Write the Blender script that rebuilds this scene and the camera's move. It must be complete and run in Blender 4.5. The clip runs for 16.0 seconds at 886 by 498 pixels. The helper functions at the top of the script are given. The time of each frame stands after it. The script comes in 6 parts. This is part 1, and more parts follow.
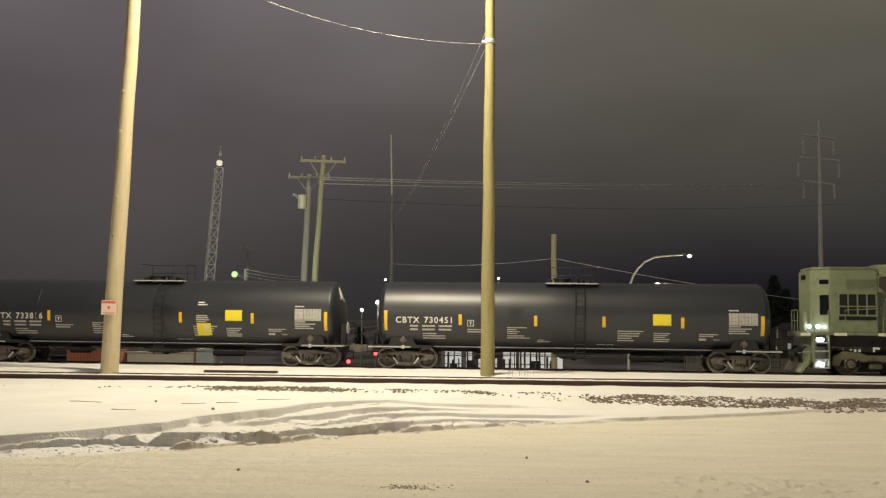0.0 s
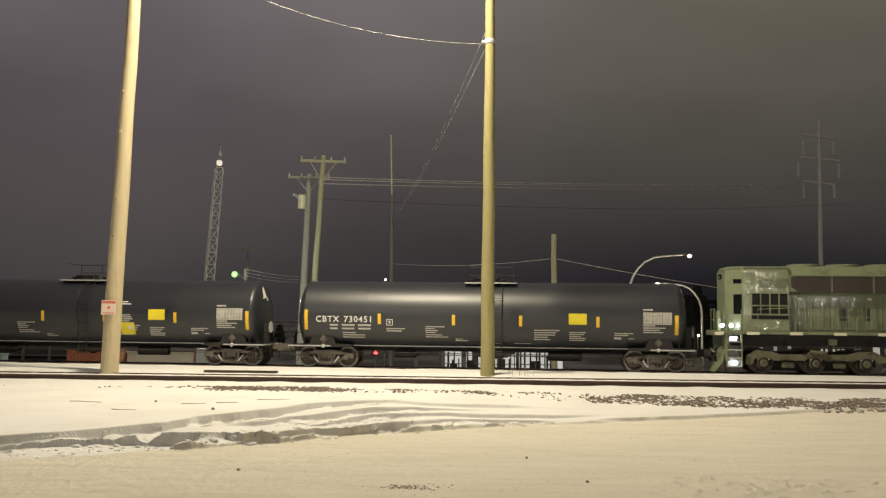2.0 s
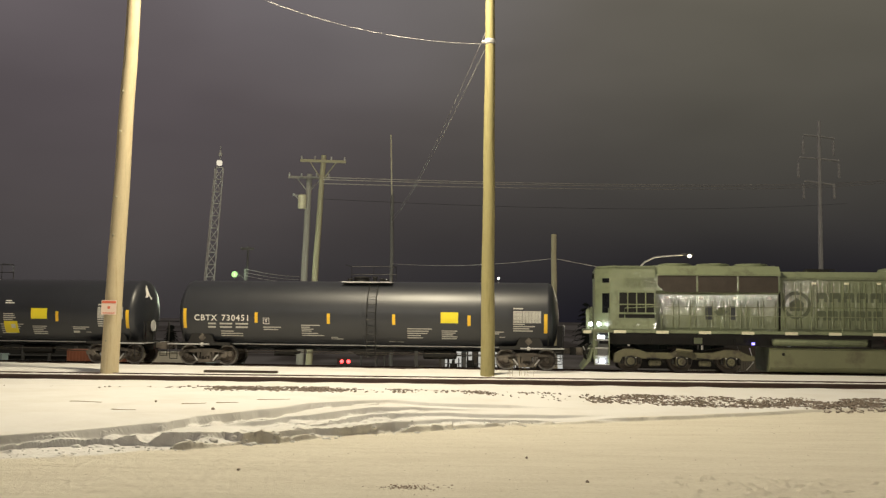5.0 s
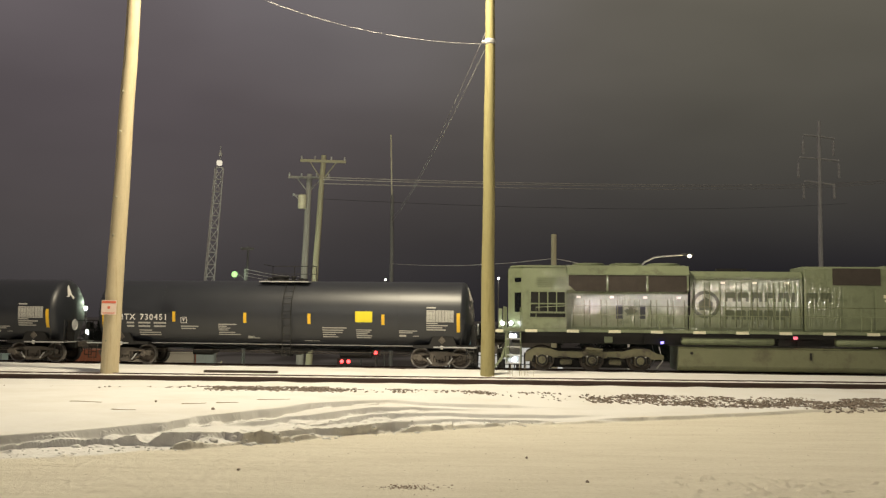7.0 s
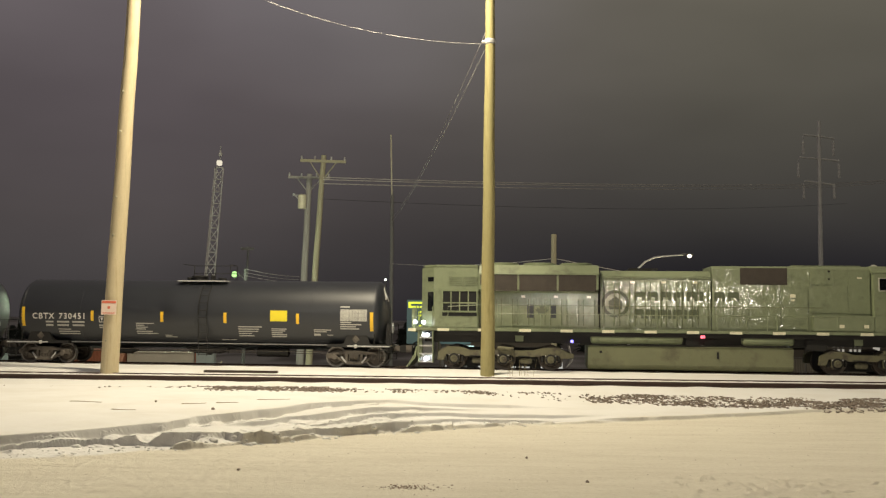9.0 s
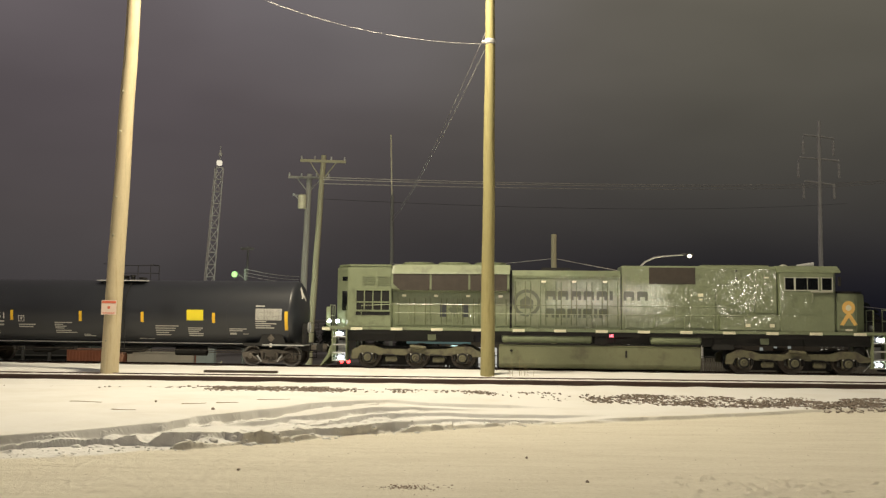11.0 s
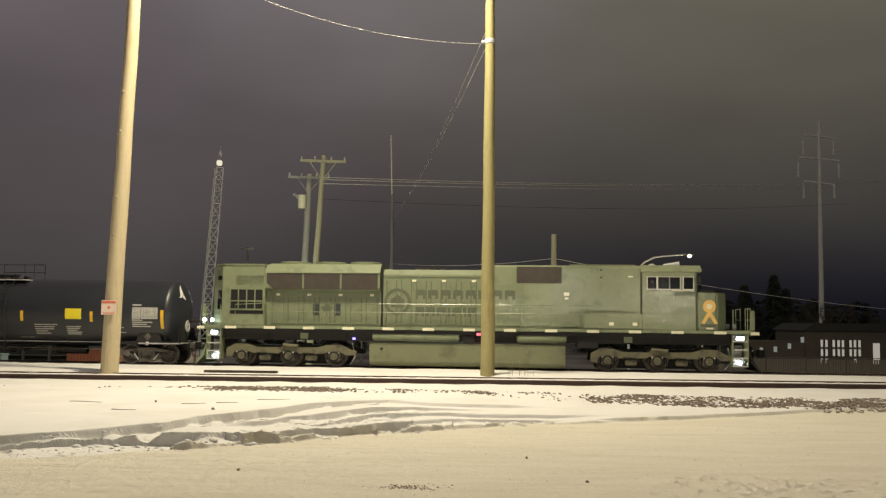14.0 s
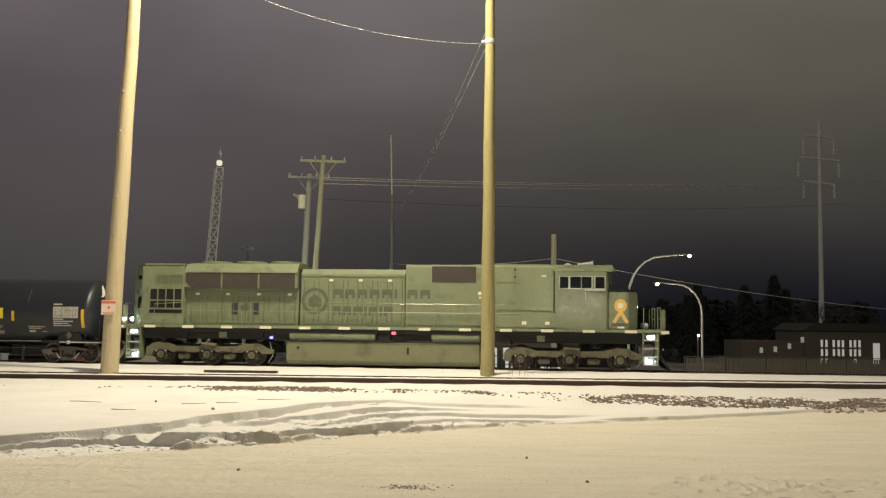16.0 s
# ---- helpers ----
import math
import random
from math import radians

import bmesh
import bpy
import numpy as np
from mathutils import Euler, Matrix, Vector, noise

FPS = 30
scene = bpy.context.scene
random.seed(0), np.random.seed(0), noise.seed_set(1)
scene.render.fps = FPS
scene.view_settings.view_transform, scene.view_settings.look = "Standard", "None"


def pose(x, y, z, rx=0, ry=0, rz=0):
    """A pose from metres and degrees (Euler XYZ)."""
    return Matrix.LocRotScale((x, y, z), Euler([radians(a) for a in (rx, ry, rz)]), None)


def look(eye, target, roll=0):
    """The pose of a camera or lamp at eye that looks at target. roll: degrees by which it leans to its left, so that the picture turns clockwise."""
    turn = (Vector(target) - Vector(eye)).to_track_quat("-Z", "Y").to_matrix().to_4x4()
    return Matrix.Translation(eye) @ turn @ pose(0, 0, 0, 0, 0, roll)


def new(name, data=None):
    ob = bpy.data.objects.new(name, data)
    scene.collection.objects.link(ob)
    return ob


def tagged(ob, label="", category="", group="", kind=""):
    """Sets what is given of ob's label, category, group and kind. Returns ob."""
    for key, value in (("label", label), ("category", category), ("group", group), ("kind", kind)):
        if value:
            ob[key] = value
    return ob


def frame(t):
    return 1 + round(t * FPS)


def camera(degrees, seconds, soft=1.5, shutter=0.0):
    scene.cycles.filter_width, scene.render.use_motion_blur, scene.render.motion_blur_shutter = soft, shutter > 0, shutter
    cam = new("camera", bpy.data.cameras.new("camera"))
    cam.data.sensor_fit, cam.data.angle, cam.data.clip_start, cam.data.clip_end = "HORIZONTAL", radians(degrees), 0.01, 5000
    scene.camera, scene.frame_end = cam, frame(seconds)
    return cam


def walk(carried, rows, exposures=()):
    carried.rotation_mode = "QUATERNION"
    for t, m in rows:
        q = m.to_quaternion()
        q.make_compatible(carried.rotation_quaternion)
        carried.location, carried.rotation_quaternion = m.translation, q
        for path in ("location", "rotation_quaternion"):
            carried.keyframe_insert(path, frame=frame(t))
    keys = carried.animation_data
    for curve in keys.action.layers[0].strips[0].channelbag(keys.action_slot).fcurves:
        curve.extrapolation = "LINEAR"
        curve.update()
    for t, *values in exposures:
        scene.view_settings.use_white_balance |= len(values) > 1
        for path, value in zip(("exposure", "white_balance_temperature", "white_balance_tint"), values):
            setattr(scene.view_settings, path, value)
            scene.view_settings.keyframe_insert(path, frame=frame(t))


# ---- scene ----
CAM = Vector((0.0, 0.0, 2.2))
cam = camera(50.83, 16.0, soft=1.3)
ROLL, PITCH = 0.6207, 4.298
CAM_POSE = Matrix.Translation(CAM) @ pose(0, 0, 0, 90 + PITCH) @ pose(0, 0, 0, 0, 0, ROLL)
walk(cam, [(0.0, CAM_POSE), (16.0, CAM_POSE)])
scene.view_settings.exposure = 0.0

# ---- plan -------------------------------------------------------------
# Top of rail of the train's track is z = 0. The track runs at a small angle to the view.
TRACK_TURN = -5.64
U = Vector((math.cos(radians(TRACK_TURN)), math.sin(radians(TRACK_TURN)), 0))
N = Vector((-U.y, U.x, 0))
TRACK_MID = 42.413


def on_track(s, n=0.0, z=0.0):
    """World place at s metres along the train's track, n metres beyond its centre line."""
    return U * s + N * (TRACK_MID + n) + Vector((0, 0, z))


def rolled(t):
    """Metres that the train has rolled at t seconds."""
    return 1.76143 * t + 0.0174793 * t * t - 0.0006018 * t ** 3


# ---- world and light --------------------------------------------------
def node(tree, kind, x=0, **values):
    n = tree.nodes.new(kind)
    for key, value in values.items():
        n.inputs[key.replace("_", " ")].default_value = value
    return n


def build_world():
    w = bpy.data.worlds.new("night_sky")
    scene.world = w
    w.use_nodes = True
    t = w.node_tree
    t.nodes.clear()
    out = t.nodes.new("ShaderNodeOutputWorld")
    bg = t.nodes.new("ShaderNodeBackground")
    co = t.nodes.new("ShaderNodeTexCoord")
    sep = t.nodes.new("ShaderNodeSeparateXYZ")
    t.links.new(co.outputs["Generated"], sep.inputs[0])
    # cloud glow by height: purple and bright to the horizon on the town's side, olive above a dark horizon on the other
    def by_height(stops):
        r = t.nodes.new("ShaderNodeValToRGB")
        e = r.color_ramp.elements
        e[0].position, e[0].color = stops[0][0], (*stops[0][1], 1)
        e[1].position, e[1].color = stops[-1][0], (*stops[-1][1], 1)
        for p, c in stops[1:-1]:
            r.color_ramp.elements.new(p).color = (*c, 1)
        t.links.new(sep.outputs["Z"], r.inputs[0])
        return r.outputs[0]

    town = by_height(((0.0, (0.034, 0.030, 0.031)), (0.05, (0.045, 0.040, 0.040)), (0.10, (0.057, 0.049, 0.049)), (0.218, (0.080, 0.067, 0.071)), (0.33, (0.112, 0.096, 0.101)), (1.0, (0.12, 0.105, 0.10))))
    field = by_height(((0.0, (0.004, 0.004, 0.008)), (0.027, (0.008, 0.0078, 0.0105)), (0.045, (0.012, 0.0112, 0.0135)), (0.076, (0.022, 0.0204, 0.0205)), (0.12, (0.041, 0.0378, 0.0335)), (0.19, (0.062, 0.057, 0.047)), (0.33, (0.101, 0.092, 0.072)), (1.0, (0.12, 0.105, 0.09))))
    side = t.nodes.new("ShaderNodeMapRange")
    side.interpolation_type = "SMOOTHSTEP"
    side.inputs["From Min"].default_value, side.inputs["From Max"].default_value = -0.36, 0.34
    t.links.new(sep.outputs["X"], side.inputs[0])
    mix = t.nodes.new("ShaderNodeMix")
    mix.data_type = "RGBA"
    t.links.new(side.outputs[0], mix.inputs[0])
    t.links.new(town, mix.inputs[6])
    t.links.new(field, mix.inputs[7])
    # slow uneven cloud
    cloud = node(t, "ShaderNodeTexNoise", Scale=2.6, Detail=3.0, Roughness=0.5)
    stretch = t.nodes.new("ShaderNodeMapping")
    stretch.inputs["Scale"].default_value = (1.0, 1.0, 2.6)
    t.links.new(co.outputs["Generated"], stretch.inputs[0])
    t.links.new(stretch.outputs[0], cloud.inputs[0])
    amount = t.nodes.new("ShaderNodeMapRange")
    amount.inputs["From Min"].default_value, amount.inputs["From Max"].default_value = 0.3, 0.7
    amount.inputs["To Min"].default_value, amount.inputs["To Max"].default_value = 1.08, 1.42
    t.links.new(cloud.outputs[0], amount.inputs[0])
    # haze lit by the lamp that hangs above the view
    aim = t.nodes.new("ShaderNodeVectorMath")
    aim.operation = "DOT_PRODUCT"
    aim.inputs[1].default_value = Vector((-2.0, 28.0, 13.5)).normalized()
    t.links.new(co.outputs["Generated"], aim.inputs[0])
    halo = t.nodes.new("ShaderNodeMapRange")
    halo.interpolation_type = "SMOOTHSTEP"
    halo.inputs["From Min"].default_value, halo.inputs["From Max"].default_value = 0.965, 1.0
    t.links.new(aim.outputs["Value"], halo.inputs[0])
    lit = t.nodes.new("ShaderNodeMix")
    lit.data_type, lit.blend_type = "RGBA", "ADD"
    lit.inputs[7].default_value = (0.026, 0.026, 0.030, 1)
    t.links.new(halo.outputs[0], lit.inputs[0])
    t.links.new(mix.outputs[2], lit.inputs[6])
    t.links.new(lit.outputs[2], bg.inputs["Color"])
    t.links.new(amount.outputs[0], bg.inputs["Strength"])
    t.links.new(bg.outputs[0], out.inputs[0])


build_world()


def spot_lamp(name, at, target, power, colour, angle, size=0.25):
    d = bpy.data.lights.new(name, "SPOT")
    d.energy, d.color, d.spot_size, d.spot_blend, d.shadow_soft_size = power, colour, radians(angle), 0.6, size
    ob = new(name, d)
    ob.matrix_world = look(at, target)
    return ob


# the yard's lamp high over the snow, unseen lot lamps behind, an added fill for the loco, and the lamps that stand
# beyond the train
def point_lamp(name, at, power, colour, size=0.2):
    d = bpy.data.lights.new(name, "POINT")
    d.energy, d.color, d.shadow_soft_size = power, colour, size
    ob = new(name, d)
    ob.location = at
    return ob


point_lamp("yard_lamp_light", (-3.6, 31.5, 22.0), 29000, (0.98, 0.86, 0.62), 1.5)
# unseen lot lamps behind the view, placed by the glints on the hood
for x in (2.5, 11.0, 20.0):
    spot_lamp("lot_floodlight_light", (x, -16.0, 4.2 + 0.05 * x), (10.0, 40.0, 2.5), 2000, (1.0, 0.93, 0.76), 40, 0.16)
# added fill from high behind, brightens the loco's left without glints
spot_lamp("loco_fill_light", (-16.0, -14.0, 20.0), (-5.0, 41.0, 2.6), 11500, (1.0, 0.93, 0.76), 27, 1.0)
point_lamp("floodlight_light", (-15.0, 66.0, 4.4), 2200, (0.85, 1.0, 0.72))
point_lamp("street_lamp_light", (17.0, 63.0, 4.8), 250, (1.0, 0.8, 0.5))
point_lamp("street_lamp_light", (16.8, 70.0, 3.2), 250, (1.0, 0.85, 0.6))

# ---- materials --------------------------------------------------------
def material(name, colour, rough=0.6, metal=0.0, fine=40.0, coarse=3.0, spread=0.18, bump=0.15, second=None, amount=0.5,
             emit=None, power=0.0, bump_at=0.01, gloss_spread=0.1, stretch=(1, 1, 1)):
    """Principled material, varied at two scales; second: a stain colour that shows in large uneven patches."""
    m = bpy.data.materials.new(name)
    m.use_nodes = True
    t = m.node_tree
    b = t.nodes["Principled BSDF"]
    co = t.nodes.new("ShaderNodeTexCoord")
    mp = t.nodes.new("ShaderNodeMapping")
    mp.inputs["Scale"].default_value = stretch
    t.links.new(co.outputs["Object"], mp.inputs[0])
    n1 = node(t, "ShaderNodeTexNoise", Scale=fine, Detail=4.0, Roughness=0.6)
    n2 = node(t, "ShaderNodeTexNoise", Scale=coarse, Detail=5.0, Roughness=0.62)
    t.links.new(mp.outputs[0], n1.inputs[0])
    t.links.new(mp.outputs[0], n2.inputs[0])
    add = t.nodes.new("ShaderNodeMath")
    add.operation = "MULTIPLY_ADD"
    add.inputs[1].default_value = 0.5
    t.links.new(n1.outputs[0], add.inputs[0])
    t.links.new(n2.outputs[0], add.inputs[2])
    shade = t.nodes.new("ShaderNodeMapRange")
    shade.inputs["From Min"].default_value, shade.inputs["From Max"].default_value = 0.45, 1.05
    shade.inputs["To Min"].default_value, shade.inputs["To Max"].default_value = 1 - spread, 1 + spread
    t.links.new(add.outputs[0], shade.inputs[0])
    mul = t.nodes.new("ShaderNodeMix")
    mul.data_type, mul.blend_type = "RGBA", "MULTIPLY"
    mul.inputs[0].default_value = 1.0
    mul.inputs[6].default_value = (*colour, 1)
    t.links.new(shade.outputs[0], mul.inputs[7])
    col = mul.outputs[2]
    if second:
        mask = t.nodes.new("ShaderNodeMapRange")
        mask.inputs["From Min"].default_value, mask.inputs["From Max"].default_value = 0.62 - 0.3 * amount, 0.80 - 0.3 * amount
        t.links.new(n2.outputs[0], mask.inputs[0])
        mx = t.nodes.new("ShaderNodeMix")
        mx.data_type = "RGBA"
        t.links.new(mask.outputs[0], mx.inputs[0])
        t.links.new(col, mx.inputs[6])
        mx.inputs[7].default_value = (*second, 1)
        col = mx.outputs[2]
    t.links.new(col, b.inputs["Base Color"])
    rg = t.nodes.new("ShaderNodeMapRange")
    rg.inputs["To Min"].default_value, rg.inputs["To Max"].default_value = max(0.03, rough - gloss_spread), min(1, rough + gloss_spread)
    t.links.new(n2.outputs[0], rg.inputs[0])
    t.links.new(rg.outputs[0], b.inputs["Roughness"])
    b.inputs["Metallic"].default_value = metal
    if bump:
        bp = t.nodes.new("ShaderNodeBump")
        bp.inputs["Strength"].default_value, bp.inputs["Distance"].default_value = bump, bump_at
        t.links.new(add.outputs[0], bp.inputs["Height"])
        t.links.new(bp.outputs[0], b.inputs["Normal"])
    if emit:
        b.inputs["Emission Color"].default_value = (*emit, 1)
        b.inputs["Emission Strength"].default_value = power
    return m


def glow(name, colour, power):
    return material(name, (0.02, 0.02, 0.02), 0.4, emit=colour, power=power, bump=0)


def snow_material():
    """Clean snow, packed dirty road snow and stony ground kept dark for unlit snow, by two masks laid on the ground's
    points.
    """
    m = bpy.data.materials.new("snow_and_dark_ground")
    m.use_nodes = True
    t = m.node_tree
    b = t.nodes["Principled BSDF"]
    co = t.nodes.new("ShaderNodeTexCoord")
    at = t.nodes.new("ShaderNodeAttribute")
    at.attribute_name = "cover"
    sep = t.nodes.new("ShaderNodeSeparateColor")
    t.links.new(at.outputs["Color"], sep.inputs[0])
    fine = node(t, "ShaderNodeTexNoise", Scale=11.0, Detail=8.0, Roughness=0.72)
    coarse = node(t, "ShaderNodeTexNoise", Scale=0.5, Detail=5.0, Roughness=0.6)
    lanes = node(t, "ShaderNodeTexNoise", Scale=1.0, Detail=5.0, Roughness=0.6)
    mp = t.nodes.new("ShaderNodeMapping")
    mp.inputs["Rotation"].default_value = (0, 0, radians(-30))
    mp.inputs["Scale"].default_value = (0.5, 3.2, 1)
    t.links.new(co.outputs["Object"], mp.inputs[0])
    t.links.new(mp.outputs[0], lanes.inputs[0])
    for n in (fine, coarse):
        t.links.new(co.outputs["Object"], n.inputs[0])

    def mixed(a, bcol, fac):
        mx = t.nodes.new("ShaderNodeMix")
        mx.data_type = "RGBA"
        t.links.new(fac, mx.inputs[0])
        for slot, v in ((6, a), (7, bcol)):
            if isinstance(v, tuple):
                mx.inputs[slot].default_value = (*v, 1)
            else:
                t.links.new(v, mx.inputs[slot])
        return mx.outputs[2]

    def ranged(v, a, bb, lo=0.0, hi=1.0):
        r = t.nodes.new("ShaderNodeMapRange")
        r.inputs["From Min"].default_value, r.inputs["From Max"].default_value = a, bb
        r.inputs["To Min"].default_value, r.inputs["To Max"].default_value = lo, hi
        t.links.new(v, r.inputs[0])
        return r.outputs[0]

    clean = mixed((0.76, 0.75, 0.73), (0.69, 0.67, 0.63), ranged(coarse.outputs[0], 0.45, 0.72))
    packed = mixed((0.76, 0.715, 0.60), (0.69, 0.64, 0.525), ranged(lanes.outputs[0], 0.40, 0.68))
    packed = mixed(packed, (0.42, 0.375, 0.30), ranged(fine.outputs[0], 0.54, 0.78, 0.0, 0.6))
    packed = mixed(packed, (0.86, 0.82, 0.74), ranged(fine.outputs[0], 0.46, 0.30, 0.0, 0.6))
    dark_ground = mixed((0.06, 0.05, 0.042), (0.16, 0.135, 0.11), ranged(fine.outputs[0], 0.4, 0.7))
    col = mixed(clean, packed, sep.outputs[0])
    col = mixed(col, dark_ground, sep.outputs[1])
    t.links.new(col, b.inputs["Base Color"])
    b.inputs["Roughness"].default_value = 0.75
    bp = t.nodes.new("ShaderNodeBump")
    bp.inputs["Strength"].default_value, bp.inputs["Distance"].default_value = 0.8, 0.07
    rough = ranged(sep.outputs[0], 0.0, 1.0, 0.2, 0.7)
    t.links.new(rough, bp.inputs["Strength"])
    s = t.nodes.new("ShaderNodeMath")
    s.operation = "ADD"
    t.links.new(fine.outputs[0], s.inputs[0])
    t.links.new(lanes.outputs[0], s.inputs[1])
    t.links.new(s.outputs[0], bp.inputs["Height"])
    t.links.new(bp.outputs[0], b.inputs["Normal"])
    return m


def dented_paint(name, colour, rough, dent, scale, tall=0.19, coat=1.0):
    """Glossy paint on slightly wavy sheet metal."""
    m = material(name, colour, rough, 0.0, 60, 1.6, 0.16, 0.0, gloss_spread=0.08, second=tuple(c * 0.72 for c in colour), amount=0.35)
    t = m.node_tree
    b = t.nodes["Principled BSDF"]
    b.inputs["Coat Weight"].default_value, b.inputs["Coat Roughness"].default_value = coat, 0.08
    b.inputs["Coat IOR"].default_value = 1.9
    co = t.nodes.new("ShaderNodeTexCoord")
    mp = t.nodes.new("ShaderNodeMapping")
    mp.inputs["Scale"].default_value = (scale, 1.0, scale * tall)
    n = node(t, "ShaderNodeTexNoise", Scale=1.0, Detail=2.0, Roughness=0.5)
    t.links.new(co.outputs["Object"], mp.inputs[0])
    t.links.new(mp.outputs[0], n.inputs[0])
    bp = t.nodes.new("ShaderNodeBump")
    bp.inputs["Strength"].default_value, bp.inputs["Distance"].default_value = 1.0, dent
    t.links.new(n.outputs[0], bp.inputs["Height"])
    t.links.new(bp.outputs[0], b.inputs["Normal"])
    t.links.new(bp.outputs[0], b.inputs["Coat Normal"])
    return m


def stone_material():
    """Brown and grey stones, each of its own shade."""
    m = material("ballast_stone", (0.20, 0.165, 0.135), 0.9, 0, 20, 3, 0.25, 0.3)
    t = m.node_tree
    b = t.nodes["Principled BSDF"]
    old = b.inputs["Base Color"].links[0].from_socket
    geo = t.nodes.new("ShaderNodeNewGeometry")
    ramp = t.nodes.new("ShaderNodeValToRGB")
    e = ramp.color_ramp.elements
    e[0].color, e[1].color = (0.28, 0.24, 0.22, 1), (1.5, 1.5, 1.5, 1)
    e[1].position = 0.9
    t.links.new(geo.outputs["Random Per Island"], ramp.inputs[0])
    mx = t.nodes.new("ShaderNodeMix")
    mx.data_type, mx.blend_type = "RGBA", "MULTIPLY"
    mx.inputs[0].default_value = 1.0
    t.links.new(old, mx.inputs[6])
    t.links.new(ramp.outputs[0], mx.inputs[7])
    t.links.new(mx.outputs[2], b.inputs["Base Color"])
    return m


M_SNOW = snow_material()
M_RAIL = material("rusty_rail_steel", (0.075, 0.045, 0.035), 0.6, 0.3, 60, 4, 0.3, 0.2)
M_RAILHEAD = material("worn_rail_head", (0.42, 0.38, 0.36), 0.35, 0.9, 30, 2, 0.2, 0.05)
M_STONE = stone_material()
M_GRIT = material("brown_road_grit", (0.20, 0.13, 0.085), 0.9, 0, 20, 3, 0.3, 0.2)
M_TIE = material("creosoted_tie", (0.05, 0.035, 0.025), 0.85, 0, 30, 2, 0.3, 0.3)
M_POLE = material("pale_pole_wood", (0.50, 0.42, 0.27), 0.75, 0, 14, 1.2, 0.20, 0.35, second=(0.40, 0.32, 0.19), amount=0.35, stretch=(5, 5, 0.5))
M_POLE_GREEN = material("treated_pole_wood", (0.33, 0.29, 0.13), 0.75, 0, 14, 1.2, 0.22, 0.35, second=(0.24, 0.20, 0.08), amount=0.4, stretch=(5, 5, 0.5))
M_OLDPOLE = material("weathered_pole_wood", (0.33, 0.31, 0.22), 0.85, 0, 12, 1.0, 0.2, 0.3, stretch=(5, 5, 0.5))
M_FENCE = material("dim_chain_link", (0.13, 0.12, 0.10), 0.7, 0.1, 15, 1, 0.2, 0.1)
M_GREYPOLE = material("silvery_pole_wood", (0.34, 0.33, 0.31), 0.85, 0, 12, 1.0, 0.2, 0.3, stretch=(5, 5, 0.5))
M_STEEL = material("galvanised_steel", (0.48, 0.48, 0.48), 0.5, 0.2, 20, 2, 0.15, 0.05)
M_DARKSTEEL = material("dark_weathered_steel", (0.10, 0.10, 0.10), 0.6, 0.4, 20, 2, 0.2, 0.1)
M_WIRE = material("wire", (0.62, 0.60, 0.56), 0.5, 0.1, 20, 2, 0.1, 0)
M_WIREDARK = material("dark_wire", (0.05, 0.05, 0.05), 0.6, 0.2, 20, 2, 0.1, 0)
M_GREEN = dented_paint("olive_loco_paint", (0.196, 0.226, 0.135), 0.42, 0.020, 2.8, 0.8, 0.35)
M_DOOR = dented_paint("dented_olive_door_paint", (0.196, 0.226, 0.135), 0.42, 0.018, 7.5, 0.16, 1.0)
M_GLOSS = material("glossy_olive_bar", (0.15, 0.165, 0.10), 0.20, 0, 30, 7, 0.2, 0.5, bump_at=0.012)
M_GREENFLAT = material("olive_loco_paint_plain", (0.196, 0.226, 0.135), 0.42, 0, 30, 1.5, 0.14, 0.05, second=(0.12, 0.13, 0.08), amount=0.35)
# loco olive darkened for the overhang's shade, with brownish patches
M_FUEL = material("shaded_olive_fuel_tank_paint", (0.180, 0.190, 0.108), 0.5, 0, 25, 1.2, 0.14, 0.1, second=(0.12, 0.115, 0.07), amount=0.35)
M_TRUCK = material("dusty_olive_truck_paint", (0.135, 0.128, 0.076), 0.7, 0, 25, 2.5, 0.28, 0.25, second=(0.07, 0.06, 0.045), amount=0.5)
M_UNDER = material("grimy_underframe", (0.016, 0.015, 0.014), 0.75, 0.1, 30, 3, 0.35, 0.3)
M_GRILLE = material("radiator_screen", (0.055, 0.045, 0.038), 0.7, 0.2, 90, 3, 0.25, 0.3)
M_DARKSCREEN = material("black_wire_screen", (0.010, 0.010, 0.010), 0.85, 0.1, 90, 3, 0.2, 0.2)
M_MAST = material("dull_grey_mast", (0.20, 0.20, 0.20), 0.7, 0, 10, 1, 0.1, 0)
M_GLASS_DARK = material("dark_cab_glass", (0.006, 0.007, 0.008), 0.05, 0, 5, 1, 0.1, 0, gloss_spread=0.01)
M_WINFRAME = material("bright_window_frame", (0.50, 0.50, 0.42), 0.4, 0.3, 20, 2, 0.1, 0)
M_REFLECT = material("reflective_strip", (0.72, 0.69, 0.52), 0.45, 0, 30, 4, 0.12, 0)
M_LETTER = material("dark_green_lettering", (0.088, 0.103, 0.064), 0.5, 0, 30, 2, 0.1, 0)
M_FLAG = material("dark_flag_decal", (0.03, 0.035, 0.04), 0.4, 0, 30, 2, 0.1, 0)
M_RIBBON = material("yellow_ribbon_decal", (0.70, 0.44, 0.13), 0.5, 0, 30, 3, 0.15, 0)
M_TANK = material("black_tank_paint", (0.018, 0.020, 0.026), 0.42, 0, 50, 0.7, 0.16, 0.02, gloss_spread=0.06, bump_at=0.003)
M_TANK.node_tree.nodes["Principled BSDF"].inputs["Specular IOR Level"].default_value = 0.72
M_BLACK = material("black_running_gear", (0.016, 0.015, 0.014), 0.55, 0.1, 30, 2, 0.3, 0.15)
